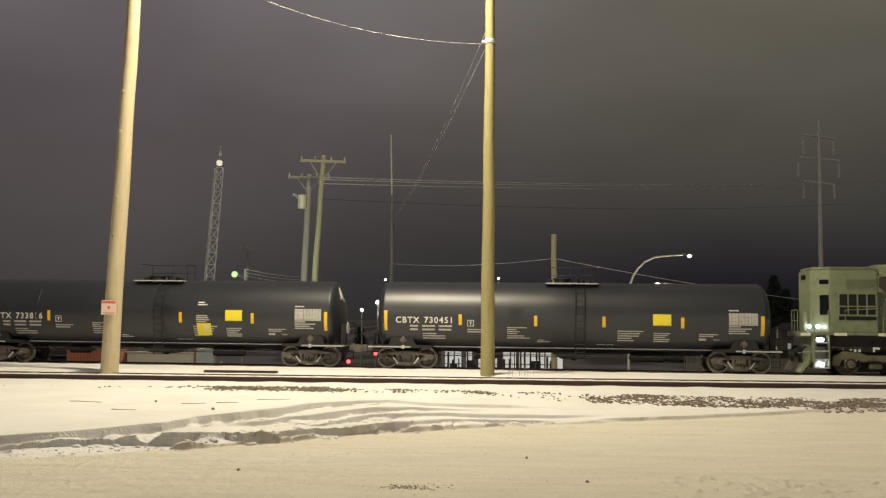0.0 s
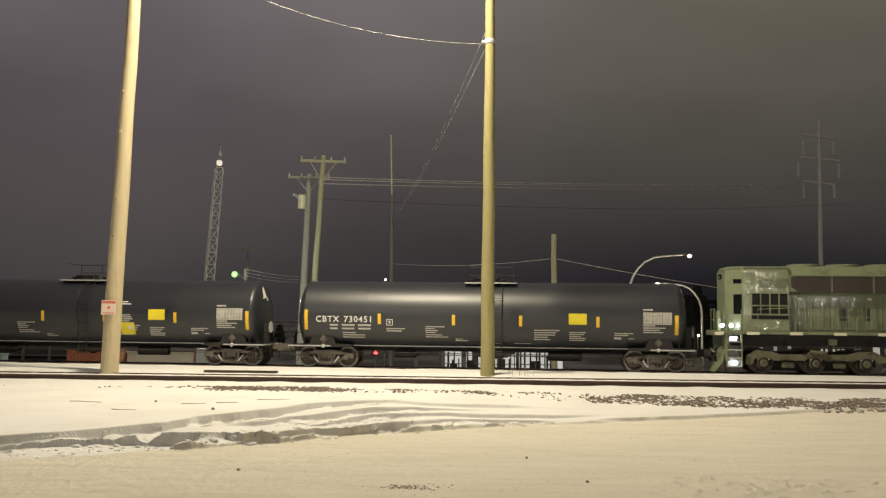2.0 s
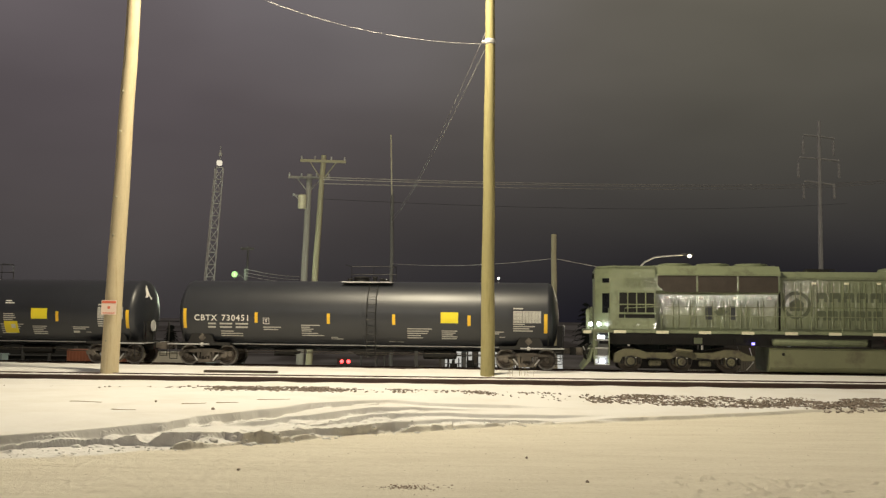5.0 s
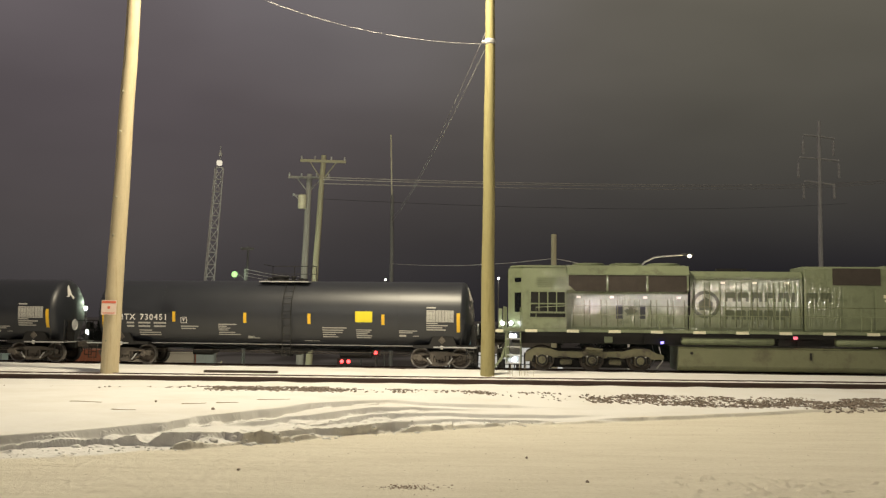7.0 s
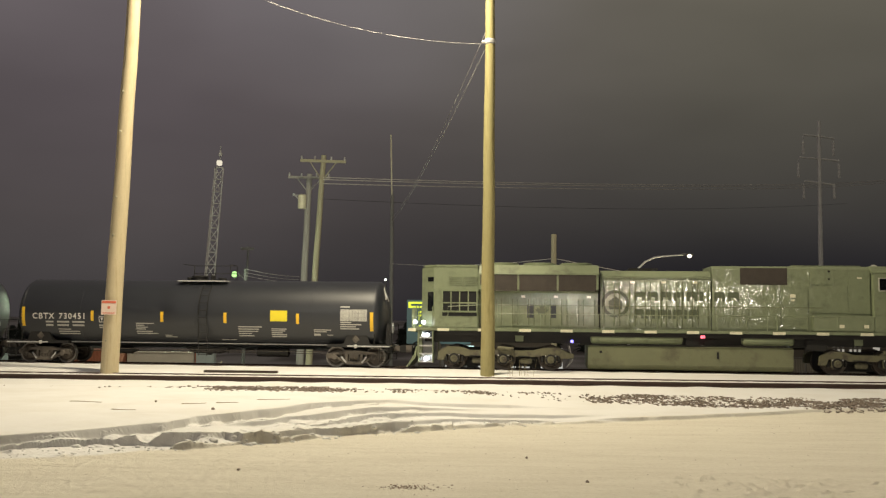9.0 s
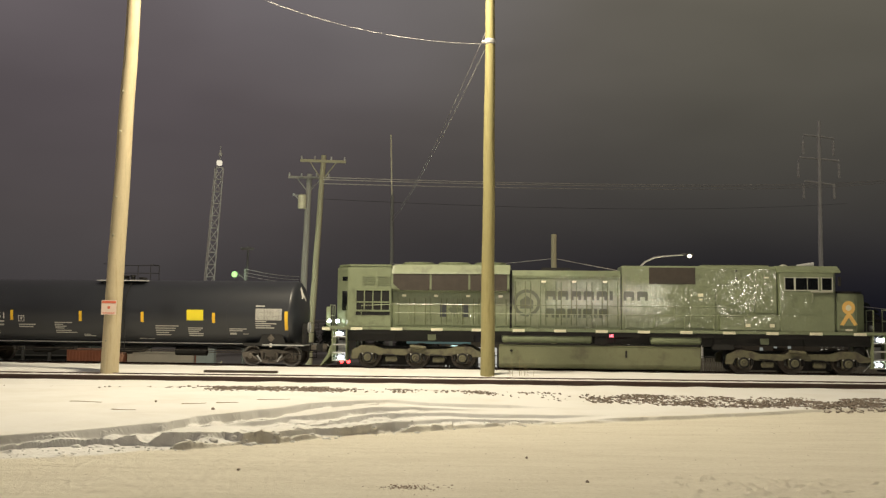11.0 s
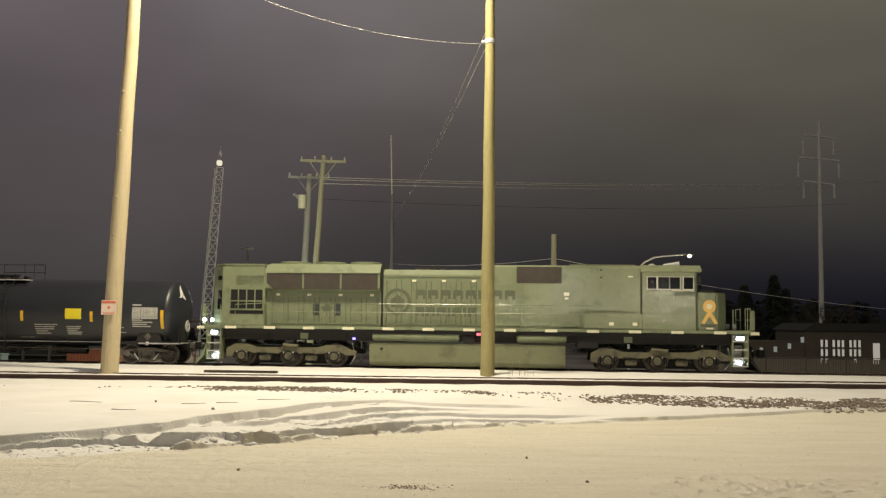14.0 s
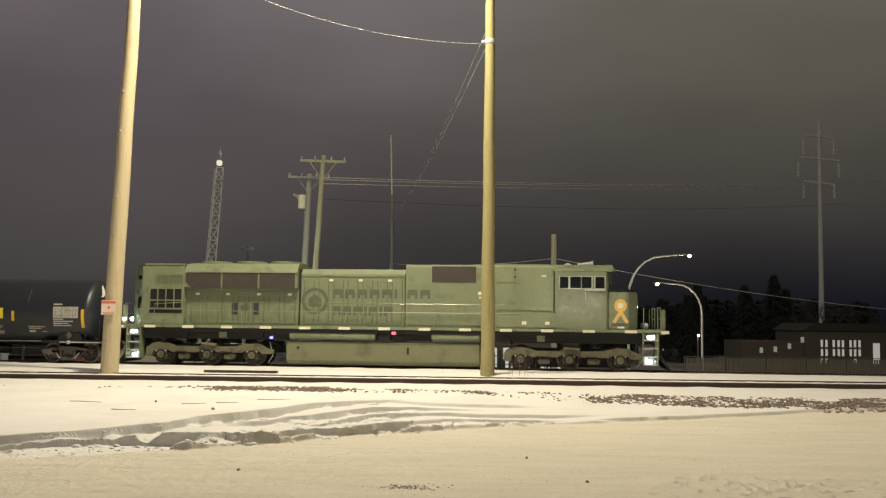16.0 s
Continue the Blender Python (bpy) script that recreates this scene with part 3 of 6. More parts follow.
def loose_bits():
    """Twigs, clods and stones that lie on the snow and the road."""
    rng = random.Random(21)
    plank = part("plank", boxed(-1.45, 1.45, -0.10, 0.10, -0.06, 0.09), M_TIE, at=pose(-7.85, 36.75, 0.02, 0, 0, -1.5), bevel=0.015)
    tagged(plank, "dark weathered plank half sunk in the snow", "plank")
    for x, y, r in ((2.34, 15.08, 0.035), (-7.73, 25.5, 0.045), (-5.67, 23.4, 0.05), (1.6, 17.6, 0.03), (-3.4, 15.9, 0.03), (6.1, 28.4, 0.05)):
        bm = bmesh.new()
        bmesh.ops.create_icosphere(bm, subdivisions=1, radius=r)
        for v in bm.verts:
            v.co *= rng.uniform(0.7, 1.2)
        tagged(part("stone", bm, M_STONE, at=Matrix.Translation((x, y, ground(x, y)[0] + r * 0.4))), "small dark stone lying on the snow", "stone", "loose stones")
    for (x0, y0), (x1, y1) in (((-10.05, 25.5), (-9.07, 25.15)), ((-8.13, 23.2), (-7.49, 23.1)), ((-6.9, 25.0), (-6.3, 25.2)), ((-6.1, 25.5), (-5.5, 25.5)), ((-5.2, 26.6), (-4.3, 26.7))):
        pts = [(x0 + (x1 - x0) * k / 4 - x0, y0 + (y1 - y0) * k / 4 - y0 + rng.uniform(-0.03, 0.03), ground(x0 + (x1 - x0) * k / 4, y0 + (y1 - y0) * k / 4)[0] + 0.008) for k in range(5)]
        tagged(part("twig", tube(bmesh.new(), pts, 0.012, 5, 0.005), M_GRASS, at=Matrix.Translation((x0, y0, 0))), "thin dry stalk lying on the snow", "twig", "stalks on the snow")
    verts, faces = [], []
    for i in range(420):
        if i < 170:
            x, y = rng.gauss(-0.45, 0.28), rng.gauss(14.5, 0.10)
            r = rng.uniform(0.006, 0.016)
        else:
            x, y = rng.uniform(-8, 9), rng.uniform(13, 24)
            r = rng.uniform(0.004, 0.010)
            if ground(x, y)[1] < 0.9:
                continue
        z = ground(x, y)[0]
        k = len(verts)
        a = rng.uniform(0, 6.28)
        verts += [(x + r * 1.6 * math.cos(a + j * 2.1), y + r * 1.6 * math.sin(a + j * 2.1), z - 0.002) for j in range(3)] + [(x, y, z + r)]
        faces += [(k, k + 1, k + 3), (k + 1, k + 2, k + 3), (k + 2, k, k + 3)]
    me = bpy.data.meshes.new("road_grit")
    me.from_pydata(verts, [], faces)
    me.materials.append(M_GRIT)
    tagged(new("road_grit", me), "brown grit scattered on the packed snow road", "grit", kind="stuff")


loose_bits()


def snow_clods():
    """Lumps of broken snow along the foot of the ploughed edge."""
    rng = random.Random(58)
    verts, faces = [], []
    bm = bmesh.new()
    bmesh.ops.create_icosphere(bm, subdivisions=2, radius=1.0)
    unit = [v.co.copy() for v in bm.verts]
    tris = [[v.index for v in f.verts] for f in bm.faces]
    bm.free()
    for i in range(300):
        x = rng.uniform(-9.5, 3.0)
        edge, wall = lerp(ROAD_EDGE, x), lerp(PLOUGHED_EDGE[0], x)
        u = 0.15 + 0.85 * rng.random()
        y = edge + (wall - edge) * u + rng.gauss(-0.06, 0.16)
        r = rng.uniform(0.012, 0.032) if i % 7 else rng.uniform(0.04, 0.08)
        if x > -0.5:
            r *= 0.6
        z = ground(x, y)[0]
        k = len(verts)
        flat = rng.uniform(0.45, 0.8)
        for p in unit:
            q = p * r * (1 + 0.5 * noise.noise((p.x * 1.6 + i, p.y * 1.6, p.z * 1.6)))
            verts.append((x + q.x * 1.25, y + q.y, z + q.z * flat - r * 0.05))
        faces += [[k + j for j in f] for f in tris]
    me = bpy.data.meshes.new("snow_clods")
    me.from_pydata(verts, [], faces)
    for p in me.polygons:
        p.use_smooth = True
    me.materials.append(M_SNOW)
    tagged(new("snow_clods", me), "broken lumps of snow along the ploughed edge", "snow", kind="stuff")


snow_clods()

# ---- tank cars --------------------------------------------------------
TANK_MID = 1.56
TANK_R, TANK_Z = 1.57, 2.31
WHEEL_R = 0.46
moving_wheels = []


def on_shell(bm, proud=0.006):
    """Wraps a flat mesh (x along the car, z up) round the near side of the shell."""
    for v in bm.verts:
        dz = max(-1.5, min(1.5, v.co.z - TANK_Z))
        v.co.y = -math.sqrt((TANK_R + proud) ** 2 - dz * dz)
    return bm


def patch(x0, x1, z0, z1, rows=4):
    bm = bmesh.new()
    grid = [[bm.verts.new((x, 0, z0 + (z1 - z0) * j / rows)) for x in (x0, x1)] for j in range(rows + 1)]
    for a, b in zip(grid, grid[1:]):
        bm.faces.new((a[0], a[1], b[1], b[0]))
    return on_shell(bm)


def bars(lines, x, z, step, thick):
    """Rows of small print as bars: lengths from the top down."""
    bm = bmesh.new()
    for i, length in enumerate(lines):
        top = z - i * step
        q = [bm.verts.new(p) for p in ((x, 0, top - thick), (x + length, 0, top - thick), (x + length, 0, top), (x, 0, top))]
        bm.faces.new(q)
    return on_shell(bm)


def shell_words(words, size, x, z, spacing=1.0):
    bm = lettering(words, size, spacing)
    for v in bm.verts:
        v.co = (v.co.x + x, 0, v.co.y + z)
    return on_shell(bm)


def wheel_mesh(r):
    bm = lathe(bmesh.new(), [(-0.07, r * 0.30), (-0.07, r * 0.62), (-0.03, r * 0.70), (-0.06, r * 0.86), (-0.068, r), (0.05, r * 1.012), (0.065, r * 1.05), (0.07, r * 0.8), (0.07, r * 0.3)], "y", sides=36)
    for k in range(5):
        a = k * 2 * math.pi / 5
        ball(bm, (r * 0.5 * math.cos(a), -0.055, r * 0.5 * math.sin(a)), r * 0.05)
    lathe(bm, [(-0.16, 0.02), (-0.16, 0.09), (-0.07, 0.11), (0.07, 0.11)], "y", sides=14)
    return bm


def bright_rim(wheel, r):
    """The rim of a wheel is bare, polished steel."""
    wheel.data.materials.append(M_RIM)
    for p in wheel.data.polygons:
        if math.hypot(p.center.x, p.center.z) > 0.90 * r:
            p.material_index = 1


def freight_truck(car, x):
    """Three-piece freight truck at x: two cast side frames, bolster, springs, two axles with wheels."""
    truck = part("truck", boxed(x - 0.22, x + 0.22, -1.15, 1.15, 0.42, 0.72), M_CASTING, car, "brown cast-steel freight truck", bevel=0.03)
    for side in (-1, 1):
        y0, y1 = sorted((side * 0.98, side * 1.16))
        bm = bmesh.new()
        top = [(-1.28, 0.50), (-1.22, 0.62), (-0.70, 0.70), (-0.30, 0.76), (0.30, 0.76), (0.70, 0.70), (1.22, 0.62), (1.28, 0.50)]
        low = [(1.22, 0.40), (0.85, 0.42), (0.52, 0.24), (0.32, 0.13), (-0.32, 0.13), (-0.52, 0.24), (-0.85, 0.42), (-1.22, 0.40)]
        # top chord, bottom chord and two columns leave the windows of the casting open
        prism(bm, [(x + a, z) for a, z in top] + [(x + a, z) for a, z in ((1.2, 0.52), (0.70, 0.58), (-0.70, 0.58), (-1.2, 0.52))], "y", y0, y1)
        prism(bm, [(x + a, z) for a, z in ((-1.25, 0.52), (-0.85, 0.55), (-0.42, 0.29), (0.42, 0.29), (0.85, 0.55), (1.25, 0.52))] + [(x + a, z) for a, z in low], "y", y0, y1)
        for c in (-0.34, 0.34):
            prism(bm, [(x + c - 0.06, 0.25), (x + c + 0.06, 0.25), (x + c + 0.06, 0.62), (x + c - 0.06, 0.62)], "y", y0, y1)
        part("side_frame", bm, M_CASTING, truck, bevel=0.012)
        bm = bmesh.new()
        for k in range(4):
            lathe(bm, [(0.28, 0.055), (0.32, 0.062), (0.36, 0.055), (0.40, 0.062), (0.44, 0.055), (0.48, 0.062), (0.52, 0.055)], "z", (x - 0.21 + k * 0.14, side * 1.06, 0), 10)
        part("spring_group", bm, M_CASTING, truck, "coil springs")
        for a in (-0.89, 0.89):
            part("journal_box", lathe(bmesh.new(), [(side * 0.96, 0.10), (side * 1.17, 0.13), (side * 1.22, 0.11), (side * 1.23, 0.04)], "y", (x + a, 0, 0.46), 14), M_CASTING, truck)
            brace = boxed(-0.03, 0.03, side * 1.18 - 0.02, side * 1.18 + 0.02, 0.18, 0.52)
            bmesh.ops.rotate(brace, verts=brace.verts, cent=(0, 0, 0.35), matrix=Matrix.Rotation(radians(-38 if a < 0 else 38), 3, "Y"))
            bmesh.ops.translate(brace, verts=brace.verts, vec=(x + a * 0.52, 0, 0))
            part("brake_lever", brace, M_STEEL, truck, "pale bare brake lever")
    for a in (-0.89, 0.89):
        for side in (-0.72, 0.72):
            w = part("wheel", wheel_mesh(WHEEL_R), M_WHEEL, truck, at=pose(x + a, side, WHEEL_R))
            bright_rim(w, WHEEL_R)
            moving_wheels.append((w, (x + a, side, WHEEL_R), WHEEL_R))
        part("axle", tube(bmesh.new(), [(x + a, -0.66, WHEEL_R), (x + a, 0.66, WHEEL_R)], 0.075, 12), M_WHEEL, truck)
    return truck


def coupler(parent, x, way, mat):
    bm = boxed(*sorted((x, x + way * 0.75)), -0.12, 0.12, 0.72, 0.96)
    prism(bm, [(x + way * 0.7, -0.2), (x + way * 1.0, -0.22), (x + way * 1.02, 0.02), (x + way * 0.88, 0.05), (x + way * 0.86, 0.2), (x + way * 0.7, 0.2)], "z", 0.66, 1.0)
    return part("coupler", bm, mat, parent, "rusty knuckle coupler", bevel=0.02)


def tank_car(number, second_placard):
    c = 2.87
    car = thing("tank_car", TRAIN_BASE @ pose(TANK_MID, 0, 0), "black tank car with yellow bars and white stencils", "tank car", "tank cars of the train")
    L = lambda s: (s - c) * 1.0154
    head = [(-8.70, 0.02), (-8.68, 0.35), (-8.62, 0.75), (-8.52, 1.12), (-8.42, 1.36), (-8.32, 1.51), (-8.20, TANK_R)]
    prof = head + [(-8.18, TANK_R), (-2.7, TANK_R), (2.7, TANK_R), (8.18, TANK_R)] + [(-a, r) for a, r in reversed(head)]
    part("tank_shell", lathe(bmesh.new(), prof, "x", (0, 0, TANK_Z), 72), M_TANK, car, "glossy black cylindrical tank", smooth=True)
    for s in (-8.17, -5.4, 0.0, 5.4, 8.17):
        part("seam_band", lathe(bmesh.new(), [(s - 0.03, TANK_R), (s - 0.025, TANK_R + 0.005), (s + 0.025, TANK_R + 0.005), (s + 0.03, TANK_R)], "x", (0, 0, TANK_Z), 72), M_TANK, car, smooth=True)
    # pale bar along the lower jacket edge, standing in for its reflected line
    for side in (-1, 1):
        bm = tube(bmesh.new(), [(-7.0, side * 0.95, 0.985), (7.0, side * 0.95, 0.985)], 0.028, 6)
        part("side_glint_bar", bm, M_STEEL, car, "pale bar in place of the lower edge's reflection")
        for s in (-7.4, 7.4):
            bm = prism(bmesh.new(), [(s - 1.35, 0.90), (s + 1.35, 0.90), (s + 1.35, 1.03), (s + 0.6, 1.05), (s + 0.45, 1.45), (s - 0.45, 1.45), (s - 0.6, 1.05), (s - 1.35, 1.03)], "y", *sorted((side * 0.75, side * 1.3)))
            part("body_bolster", bm, M_BLACK, car, bevel=0.02)
        for s in (-7.4, 7.4):
            bm = boxed(s - 1.5 if s < 0 else s - 0.4, s + 0.4 if s < 0 else s + 1.5, *sorted((side * 1.15, side * 1.50)), 0.93, 0.985)
            part("end_step_plate", bm, M_STEEL, car, "worn bare end walkway plate", bevel=0.008)
    for s in (-1, 1):
        part("stub_sill", boxed(*sorted((s * 6.4, s * 8.9)), -0.35, 0.35, 0.66, 1.0), M_BLACK, car, bevel=0.02)
        coupler(car, s * 8.75, s, M_CASTING)
        part("end_walkway", boxed(*sorted((s * 8.15, s * 8.9)), -1.45, 1.45, 0.94, 0.985), M_STEEL, car, "end crossover platform")
        bm = bmesh.new()
        for y in (-1.42, 1.42):
            tube(bm, [(s * 8.86, y, 0.95), (s * 8.86, y, 1.95)], 0.02, 6)
            tube(bm, [(s * 8.2, y, 0.95), (s * 8.2, y, 1.5)], 0.02, 6)
        tube(bm, [(s * 8.86, -1.42, 1.95), (s * 8.86, 1.42, 1.95)], 0.02, 6)
        tube(bm, [(s * 8.86, -1.42, 1.5), (s * 8.86, 1.42, 1.5)], 0.018, 6)
        part("end_railing", bm, M_BLACK, car, "thin black safety railing")
        for y in (-1.45, 1.45):
            bm = bmesh.new()
            for x in (s * 8.45, s * 8.8):
                tube(bm, [(x, y, 0.95), (x, y, 0.28)], 0.018, 6)
            for z in (0.3, 0.55, 0.8):
                tube(bm, [(s * 8.45, y, z), (s * 8.8, y, z)], 0.018, 6)
            part("sill_step", bm, M_BLACK, car)
        freight_truck(car, L(-4.25) if s < 0 else L(10.02))
        tag = prism(bmesh.new(), [(s * 7.35 - 0.17, 1.25), (s * 7.35, 1.08), (s * 7.35 + 0.17, 1.25), (s * 7.35, 1.45)], "y", -1.33, -1.31)
        part("placard_holder", tag, M_CASTING, car, "diamond hazard placard holder")
        part("door_latch", boxed(s * 7.35 - 0.06, s * 7.35 + 0.06, -1.36, -1.28, 0.86, 1.03), M_WHITE, car, "white-painted bracket", bevel=0.015)
    wheel = lathe(bmesh.new(), [(8.87, 0.24), (8.9, 0.27), (8.93, 0.24), (8.9, 0.22)], "x", (0, -0.5, 1.75), 20)
    for k in range(4):
        a = k * math.pi / 4
        tube(wheel, [(8.9, -0.5 + 0.24 * math.cos(a), 1.75 + 0.24 * math.sin(a)), (8.9, -0.5 - 0.24 * math.cos(a), 1.75 - 0.24 * math.sin(a))], 0.012, 5)
    part("brake_wheel", wheel, M_STEEL, car, "round brake wheel on the end")
    part("brake_stand", boxed(8.6, 8.85, -0.62, -0.38, 0.98, 1.95), M_BLACK, car, bevel=0.02)
    # bottom gear
    bm = lathe(bmesh.new(), [(0.42, 0.10), (0.48, 0.16), (0.62, 0.16), (0.66, 0.30), (0.78, 0.34)], "z", (0.2, 0, 0), 16)
    part("bottom_outlet", bm, M_BLACK, car, "bottom outlet valve")
    part("skid", prism(bmesh.new(), [(-0.9, 0.80), (-0.4, 0.50), (0.8, 0.50), (1.3, 0.80)], "y", -0.35, 0.35), M_BLACK, car, bevel=0.02)
    part("brake_cylinder", lathe(bmesh.new(), [(-4.2, 0.05), (-4.2, 0.17), (-3.3, 0.17), (-3.2, 0.1), (-3.0, 0.04)], "x", (0, -0.5, 0.62), 16), M_BLACK, car)
    part("air_reservoir", lathe(bmesh.new(), [(2.6, 0.05), (2.65, 0.2), (4.1, 0.2), (4.15, 0.05)], "x", (0, -0.45, 0.60), 16), M_BLACK, car)
    bm = bmesh.new()
    tube(bm, [(-6.2, -0.3, 0.55), (-3.0, -0.4, 0.60), (6.0, -0.3, 0.55)], 0.022, 6)
    tube(bm, [(-6.4, -0.9, 0.70), (6.4, -0.9, 0.66)], 0.018, 6)
    part("brake_rod", bm, M_CASTING, car)
    # top platform, manway, valves
    px0, px1 = L(1.81), L(4.08)
    bm = boxed(px0, px1, -0.95, -0.45, 3.80, 3.85)
    box(bm, px0, px1, 0.45, 0.95, 3.80, 3.85)
    box(bm, px0, px0 + 0.4, -0.45, 0.45, 3.80, 3.85)
    box(bm, px1 - 0.4, px1, -0.45, 0.45, 3.80, 3.85)
    part("top_platform", bm, M_STEEL, car, "pale grating platform on top")
    part("manway", lathe(bmesh.new(), [(3.78, 0.36), (4.02, 0.36), (4.04, 0.42), (4.08, 0.42), (4.12, 0.2), (4.12, 0.03)], "z", (L(2.55), 0, 0), 20), M_BLACK, car, "bolted manway lid")
    for k, (x, h) in enumerate(((3.2, 4.10), (3.45, 4.02), (2.0, 4.02), (3.7, 3.98))):
        part("valve", lathe(bmesh.new(), [(3.8, 0.09), (h - 0.08, 0.09), (h - 0.08, 0.13), (h, 0.13), (h + 0.02, 0.04)], "z", (L(x), (-0.2, 0.2, 0.1, -0.1)[k], 0), 12), M_BLACK, car)
    bm = bmesh.new()
    for x in (px0 + 0.1, (px0 + px1) / 2, px1 - 0.1):
        tube(bm, [(x, 0.9, 3.85), (x, 0.9, 4.62)], 0.018, 6)
    for z in (4.25, 4.62):
        tube(bm, [(px0 + 0.1, 0.9, z), (px1 - 0.1, 0.9, z)], 0.018, 6)
    tube(bm, [(px0 + 0.1, 0.9, 4.62), (px0 + 0.1, -0.5, 4.62)], 0.016, 6)
    tube(bm, [(px1 - 0.1, 0.9, 4.62), (px1 - 0.1, -0.1, 4.62), (px1 - 0.1, -0.1, 3.85)], 0.016, 6)
    part("platform_railing", bm, M_BLACK, car, "thin black platform railing")
    for side in (-1, 1):
        bm = bmesh.new()
        arc = [(side * (TANK_R + 0.10) * math.cos(a), TANK_Z + (TANK_R + 0.10) * math.sin(a)) for a in [radians(d) for d in range(-50, 71, 10)]]
        arc = [(side * 1.5, 0.45), (side * 1.5, 0.95)] + arc[3:] + [(side * 0.6, 3.95)]
        for x in (L(3.08), L(3.47)):
            tube(bm, [(x, y, z) for y, z in arc], 0.022, 6)
        for z in [0.5 + 0.33 * k for k in range(10)]:
            dz = z - TANK_Z
            y = side * (math.sqrt((TANK_R + 0.1) ** 2 - dz * dz) if dz > -0.55 else 1.5)
            tube(bm, [(L(3.08), y, z), (L(3.47), y, z)], 0.016, 6)
        part("ladder", bm, M_BLACK, car, "black steel side ladder")
    # markings
    for s, z0, z1 in ((-5.11, 1.68, 2.56), (10.84, 1.62, 2.46)):
        part("end_bar", patch(L(s) - 0.075, L(s) + 0.075, z0, z1, 6), M_YELLOW, car, "yellow reflective bar")
    for s, z in ((-1.86, 2.17), (1.38, 2.15), (4.27, 2.14), (7.55, 2.13)):
        part("side_bar", patch(L(s) - 0.07, L(s) + 0.07, z - 0.22, z + 0.24, 3), M_YELLOW, car, "yellow reflective bar")
    part("placard", patch(L(6.32), L(7.08), 2.02, 2.50, 4), M_PLACARD, car, "plain bright yellow placard")
    part("owner_mark", shell_words("CBTX", 0.37, L(-4.68), 2.03, 1.17), M_WHITE, car, "white stencilled letters")
    part("car_number", shell_words(number, 0.37, L(-3.43), 2.03, 1.20), M_WHITE, car, "white stencilled car number")
    for x, w in ((-4.05, 0.36), (-3.52, 0.58), (-2.80, 0.58)):
        part("weight_stencil", bars([w, w * 0.96], L(x), 1.93, 0.155, 0.075), M_GREYTXT, car, "small worn white print")
    part("weight_stencil", bars([0.6, 1.0, 1.0], L(-3.5), 1.58, 0.1, 0.045), M_GREYTXT, car)
    bm = bars([0.28], L(-1.55), 2.17, 1, 0.025)
    for v in bars([0.28], L(-1.55), 1.92, 1, 0.025), bars([0.12], L(-1.47), 2.10, 1, 0.035), bars([0.05], L(-1.435), 2.06, 1, 0.09):
        me = bpy.data.meshes.new("w")
        v.to_mesh(me)
        v.free()
        bm.from_mesh(me)
        bpy.data.meshes.remove(me)
    for x in (-1.55, -1.295):
        q = [bm.verts.new((L(x) + a, 0, b)) for a, b in ((0, 1.9), (0.025, 1.9), (0.025, 2.17), (0, 2.17))]
        bm.faces.new(q)
    part("boxed_stencil", on_shell(bm), M_WHITE, car, "small boxed white stencil")
    for x, z, lines, step, th in ((-1.55, 1.78, [0.82, 0.68], 0.1, 0.05), (0.16, 1.88, [0.85, 0.4, 0.55, 0.45], 0.085, 0.04), (0.16, 1.52, [0.75, 1.0], 0.09, 0.04),
                                  (1.45, 1.35, [0.32, 0.55], 0.07, 0.035), (4.85, 1.78, [1.1, 0.95, 0.9, 0.6, 0.7], 0.10, 0.045), (6.35, 1.70, [0.7, 0.62, 0.5, 0.7, 0.66], 0.085, 0.045),
                                  (8.25, 1.68, [0.8, 0.6], 0.08, 0.045), (8.25, 1.49, [0.3], 0.09, 0.09), (8.85, 1.45, [0.25], 0.09, 0.035), (9.45, 2.72, [0.42], 0.09, 0.06),
                                  (9.45, 2.03, [0.5, 0.95, 0.7, 0.85], 0.095, 0.05), (4.0, 1.18, [0.35], 0.09, 0.025), (4.4, 1.18, [0.3], 0.09, 0.025)):
        part("small_print", bars(lines, L(x), z, step, th), M_GREYTXT, car, "rows of small white print")
    bm = bmesh.new()
    for i in range(3):
        for j in range(9):
            w = 0.125
            a, b = L(9.45) + 0.005 + i * 0.405, 2.06 + j * 0.0585
            for k in range(3):
                q = [bm.verts.new(p) for p in ((a + k * 0.133, 0, b), (a + k * 0.133 + w, 0, b), (a + k * 0.133 + w, 0, b + 0.05), (a + k * 0.133, 0, b + 0.05))]
                bm.faces.new(q)
    part("data_panel", on_shell(bm), M_GREYTXT, car, "grid of worn white data boxes")
    if second_placard:
        part("placard", on_shell(patch(L(5.02), L(5.66), 1.36, 1.90, 4), 0.012), M_PLACARD, car, "second yellow placard with a pale patch")
        part("placard_patch", on_shell(patch(L(5.35), L(5.55), 1.58, 1.76, 2), 0.018), M_REFLECT, car)
        part("small_print", bars([0.3, 0.45], L(5.05), 2.86, 0.1, 0.05), M_WHITE, car)
        part("small_print", bars([0.5, 0.55, 0.6, 0.45], L(5.0), 2.26, 0.09, 0.05), M_GREYTXT, car)
        # white mark painted on the head of the tank
    mark = prism(bmesh.new(), [(-0.75, 3.05), (-0.62, 3.12), (-0.5, 3.5), (-0.35, 3.62), (-0.32, 3.2), (-0.12, 3.0), (-0.25, 2.95), (-0.42, 3.15), (-0.55, 3.05)], "x", 0, 0.01)
    for v in mark.verts:
        r = math.hypot(v.co.y, v.co.z - TANK_Z)
        v.co.x += np.interp(r, [0.02, 0.35, 0.75, 1.12, 1.36, 1.51, 1.57], [8.70, 8.68, 8.62, 8.52, 8.42, 8.32, 8.20]) + 0.012
